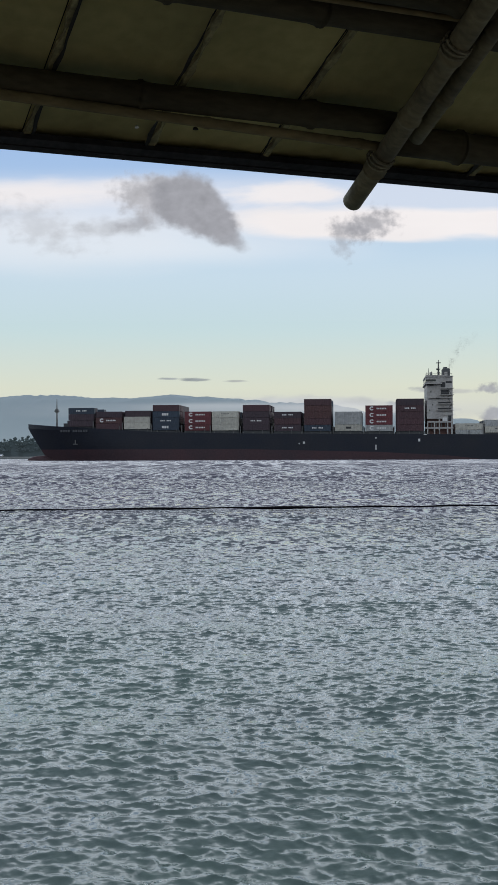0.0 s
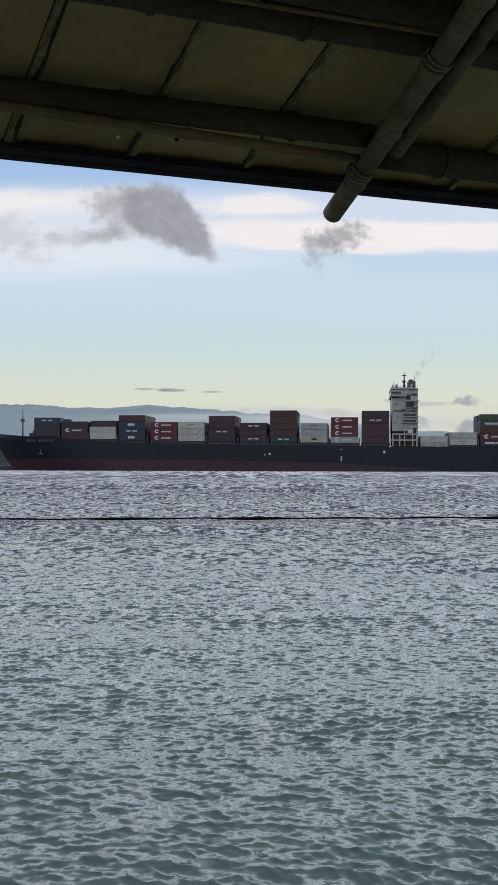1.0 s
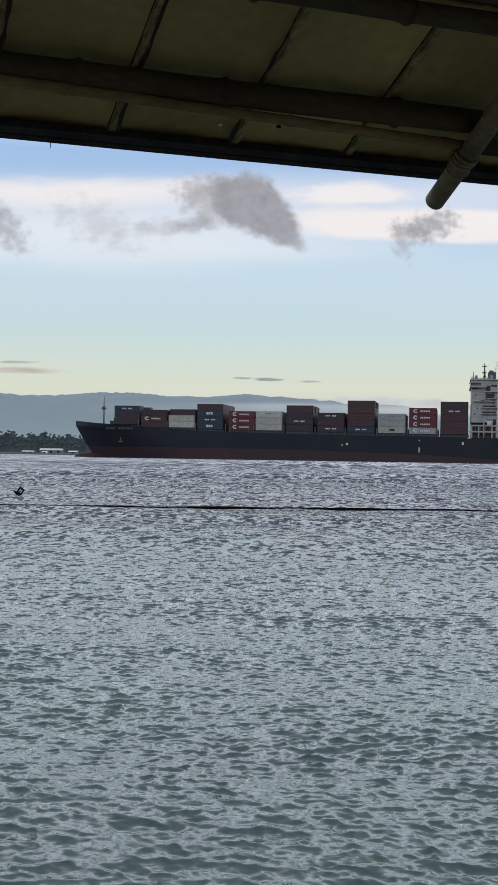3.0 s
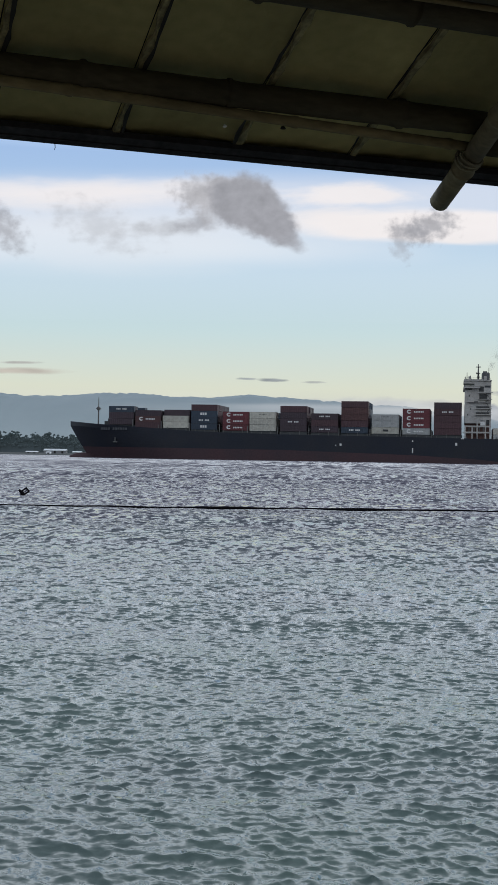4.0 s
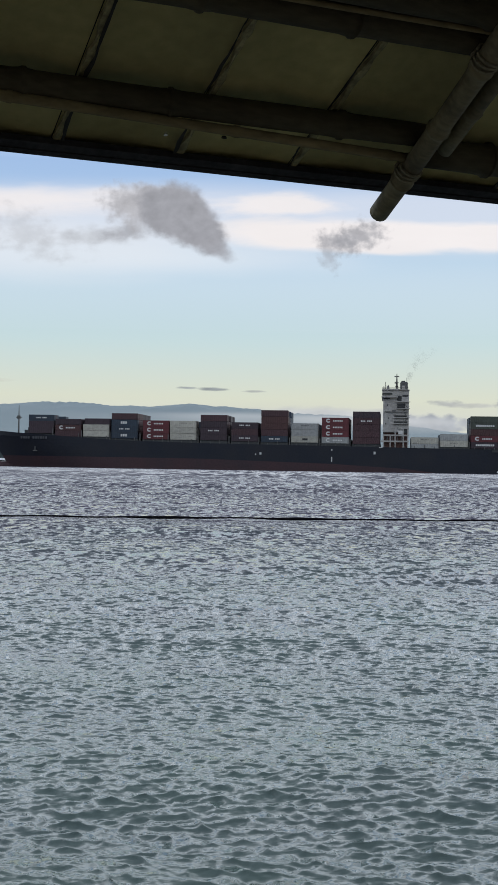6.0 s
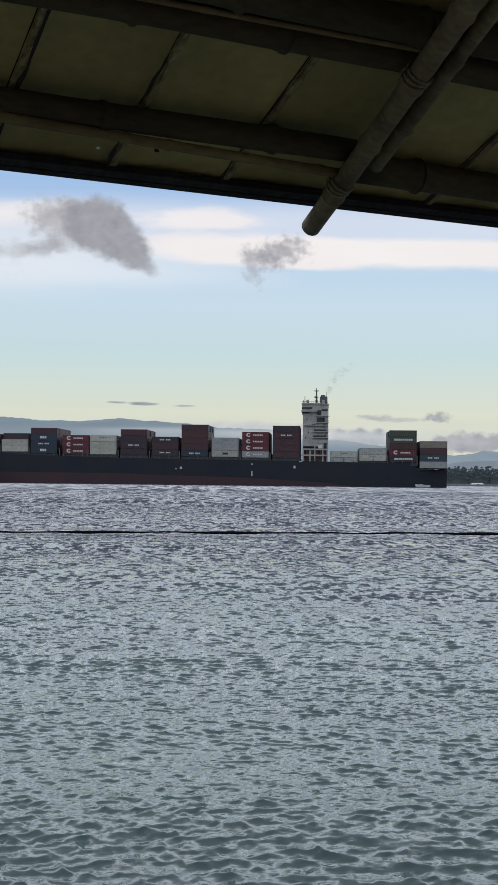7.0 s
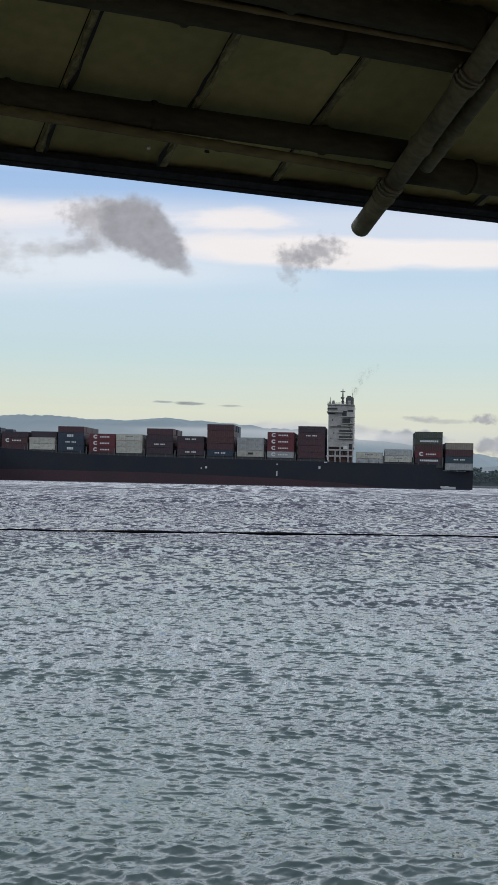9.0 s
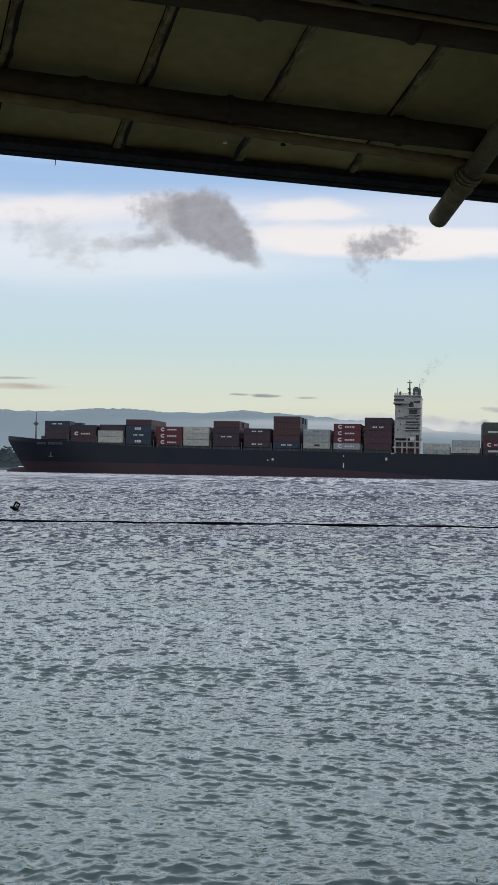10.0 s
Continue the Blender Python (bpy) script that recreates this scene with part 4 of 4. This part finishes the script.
def build_roof():
    def part(name, bm, material, parent, label="", smooth=False):
        # the roof's third axis points down from its underside
        for v in bm.verts:
            v.co.z = -v.co.z
        bmesh.ops.reverse_faces(bm, faces=bm.faces)
        return roof_part(name, bm, material, parent, label, smooth)

    for k in range(-6, 9):
        x = 0.302 + SEAM * (k - 1)
        bm = bmesh.new()
        gap = 0.0015
        nx, ny = 6, 16
        grid = [[bm.verts.new((x + gap + (SEAM - 2 * gap) * i / nx, -0.03 + 5.0 * j / ny, 0.03 + 0.012 * math.sin(math.pi * i / nx) + 0.006 * noise.noise((x + i * 0.1, j * 0.6, 3)))) for j in range(ny + 1)] for i in range(nx + 1)]
        for i in range(nx):
            for j in range(ny):
                bm.faces.new((grid[i][j], grid[i][j + 1], grid[i + 1][j + 1], grid[i + 1][j]))
        bmesh.ops.solidify(bm, geom=bm.faces[:], thickness=0.008)
        part("panel", bm, SHEETING, roof)
        # batten under each joint, with a ragged dark strip beside it
        pts = [(x + 0.012 + 0.005 * noise.noise((k, j * 0.4, 1)), 0.0 + 5.0 * j / 160, 0.022) for j in range(161)]
        bm = bmesh.new()
        prev = None
        for j, p in enumerate(pts):
            w = max(0.002, 0.008 + 0.013 * noise.noise((k * 3, j * 0.31, 2)) + 0.010 * noise.noise((k * 3, j * 0.9, 5)))
            cur = [bm.verts.new((p[0] + dx * w, p[1], p[2] + dz)) for dx, dz in ((-1, 0.006), (-0.8, -0.004), (0.8, -0.004), (1, 0.006))]
            if prev:
                for q in range(3):
                    bm.faces.new((prev[q], cur[q], cur[q + 1], prev[q + 1]))
            prev = cur
        bmesh.ops.recalc_face_normals(bm, faces=bm.faces)
        part("joint_strip", bm, STRIP, roof)
        # crack where k < 2; elsewhere the strip's shadow, painted as a thin line
        bm = bmesh.new()
        prev = None
        for j in range(160):
            yy = 5.0 * j / 160
            w = 0.0030 + (0.018 if k < 1 else 0.009) * max(0.0, noise.noise((k * 5, yy * 13, 4)) + 0.15) if k < 2 else 0.0012 + 0.007 * max(0.0, noise.noise((k * 5, yy * 6, 4)) + 0.10)
            cx = x + (0.020 if k in (0, 1) else -0.009) + 0.009 * noise.noise((k * 7, yy * 11, 6))
            cur = [bm.verts.new((cx - w, yy, 0.014)), bm.verts.new((cx + w, yy, 0.014))]
            if prev:
                bm.faces.new((prev[0], prev[1], cur[1], cur[0]))
            prev = cur
        part("joint_dark_line", bm, GAP, roof)
    part("cover_sheet", one_box(-2.1, 3.5, -0.02, 4.95, 0.056, 0.066), FASCIA, roof, "dark roof covering above the panels")
    part("fascia", one_box(-2.1, 3.5, -0.022, 0.0, 0.001, 0.046), FASCIA, roof, "dark eave board")
    part("eave_batten", one_box(-2.1, 3.5, 0.002, 0.034, 0.004, 0.022), FASCIA, roof)
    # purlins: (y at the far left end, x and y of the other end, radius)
    # the dark tone of these poles includes shade from under the panels
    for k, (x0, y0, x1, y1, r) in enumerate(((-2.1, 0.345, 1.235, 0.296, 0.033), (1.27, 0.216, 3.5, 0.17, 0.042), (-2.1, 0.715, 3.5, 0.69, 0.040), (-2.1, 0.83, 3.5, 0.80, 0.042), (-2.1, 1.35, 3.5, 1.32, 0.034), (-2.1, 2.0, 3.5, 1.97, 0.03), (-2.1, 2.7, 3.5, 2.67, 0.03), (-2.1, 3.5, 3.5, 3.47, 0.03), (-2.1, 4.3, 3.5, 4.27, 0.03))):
        part("purlin", bamboo((x0, y0, -0.014), (x1, y1, -0.014), r, 0.42, 0.005, seed=k + 3, sides=16), BAMBOO_SHADED, roof, "old bamboo purlin with roof shade in its dark colour", smooth=True)
    # lighter thin strips put in for the lit edges of the first purlins
    for k, (y0, x1, y1, z, r) in enumerate(((0.402, 1.21, 0.255, -0.056, 0.0135), (0.790, 1.20, 0.772, -0.046, 0.007))):
        part("lit_edge_strip", bamboo((-2.1, y0, z), (x1, y1, z), r, 0.5, 0.004, seed=k + 50, sides=10), EDGE_STRIP, roof, "thin lighter bamboo strip in place of a purlin's lit edge", smooth=True)
    # outer strip: white disc for pinhole daylight, dark disc for a nail hole
    bm = bmesh.new()
    bmesh.ops.create_cone(bm, cap_ends=True, segments=10, radius1=0.0055, radius2=0.003, depth=0.006, matrix=Matrix.Translation((0.584, 0.107, 0.024)))
    part("pinhole_daylight", bm, LETTER, roof, "white disc in place of daylight through a pinhole")
    bm = bmesh.new()
    bmesh.ops.create_cone(bm, cap_ends=True, segments=10, radius1=0.009, radius2=0.006, depth=0.006, matrix=Matrix.Translation((0.738, 0.128, 0.022)) @ Matrix.Diagonal((0.9, 0.45, 1, 1)))
    part("nail_hole", bm, GAP, roof)
    for k, x in enumerate((1.247, 3.2, -1.2)):
        part("rafter", bamboo((x, -0.015, -0.075), (x - 0.50, 4.8, -0.075), 0.028, 0.24, 0.004, seed=k + 20, sides=16), BAMBOO, roof, "thick bamboo rafter with a cut end", smooth=True)
        part("rafter_pair", bamboo((x + 0.050, 0.30, -0.052), (x - 0.40, 4.8, -0.050), 0.021, 0.3, 0.004, seed=k + 30), BAMBOO, roof, "second bamboo pole tied beside the rafter", smooth=True)
        for y in (0.245, 0.735, 1.35, 2.0):
            bm = bmesh.new()
            xc = x - 0.104 * y
            for j in range(3):
                ring = [(xc + 0.033 * math.cos(a), y - 0.03 + 0.011 * j + 0.006 * math.cos(a + j), -0.075 + 0.033 * math.sin(a)) for a in (2 * math.pi * q / 14 for q in range(15))]
                tube(bm, ring, [0.0045] * 15, 5, cap=False)
            part("lashing", bm, LASHING, roof)
    bm = bmesh.new()
    tube(bm, [(0.16, -0.015, 0.0), (0.161, -0.018, -0.012), (0.158, -0.016, -0.02)], [0.0012, 0.001, 0.0006], 5)
    part("loose_fibre", bm, FASCIA, roof)


build_roof()

# beach under the shelter, and an unseen plain rear wall added to darken the roof
SAND = mat("coarse_sand", (0.32, 0.28, 0.22), 0.9, vary=0.3, scale=1.5, bump=0.3, fine=60)
bm = bmesh.new()
grid = [[bm.verts.new((-40 + 80 * i / 40, -30 + 33.6 * j / 20, 0.35 + 0.05 * noise.noise((i, j, 0)) if j < 18 else (0.2 if j < 20 else -0.6))) for j in range(21)] for i in range(41)]
for i in range(40):
    for j in range(20):
        bm.faces.new((grid[i][j], grid[i + 1][j], grid[i + 1][j + 1], grid[i][j + 1]))
tagged(part("ground_beach", bm, SAND), "sandy beach under the shelter", "ground", kind="structure")
WALL = mat("unseen_wall_boards", (0.16, 0.14, 0.11), 0.9, vary=0.3, scale=2, bump=0.2)
rear = part("wall_unseen", one_box(-2.0, 3.4, 4.6, 4.7, 0.05, 4.2), WALL)
rear.matrix_world = m
tagged(rear, "unseen plain wall added behind the camera to darken the roof", "wall", kind="structure")


# ---------------------------------------------------------------- what moves
HEADING = radians(6.0)
ALONG = Vector((-math.cos(HEADING), math.sin(HEADING), 0))
OFF = Vector((math.sin(HEADING), math.cos(HEADING), 0)) * 552.0
SPEED = 4.61
TIMES = (0, 0.1, 2.5, 5.0, 7.5, 9.9, 10)


def motions():
    turn = pose(0, 0, 0, 0, 0, -6.0)

    def sailing(local):
        return [(t, Matrix.Translation(OFF + ALONG * (SPEED * t)) @ turn @ Matrix.Translation(local)) for t in TIMES]

    walk(ship, sailing(Vector((0, 0, 0))))
    for ob, at in cargo:
        walk(ob, sailing(at))
    walk(smoke, sailing(Vector((0, 0, 0))))
    walk(boat, sailing(Vector((75.8, -2.5, 0))))
    # the wave field runs in towards the beach and to the side
    walk(sea, [(t, pose(1.5 - 0.30 * t, 2.0 - 0.40 * t, 0)) for t in TIMES])
    walk(clouds, [(t, pose(-18.8 * t, 4000, 1.9)) for t in TIMES])
    beat = [0.5 * k for k in range(21)]
    walk(buoy, [(t, pose(-13.4, 53.4, 0.02 + 0.05 * math.sin(2.1 * t), 0, 38 + 14 * math.sin(1.7 * t + 1), 10)) for t in beat])
    walk(float_line, [(t, pose(0, 0, 0.012 * math.sin(2.0 * t), 0, 0.05 * math.sin(1.3 * t), 0)) for t in beat])


motions()
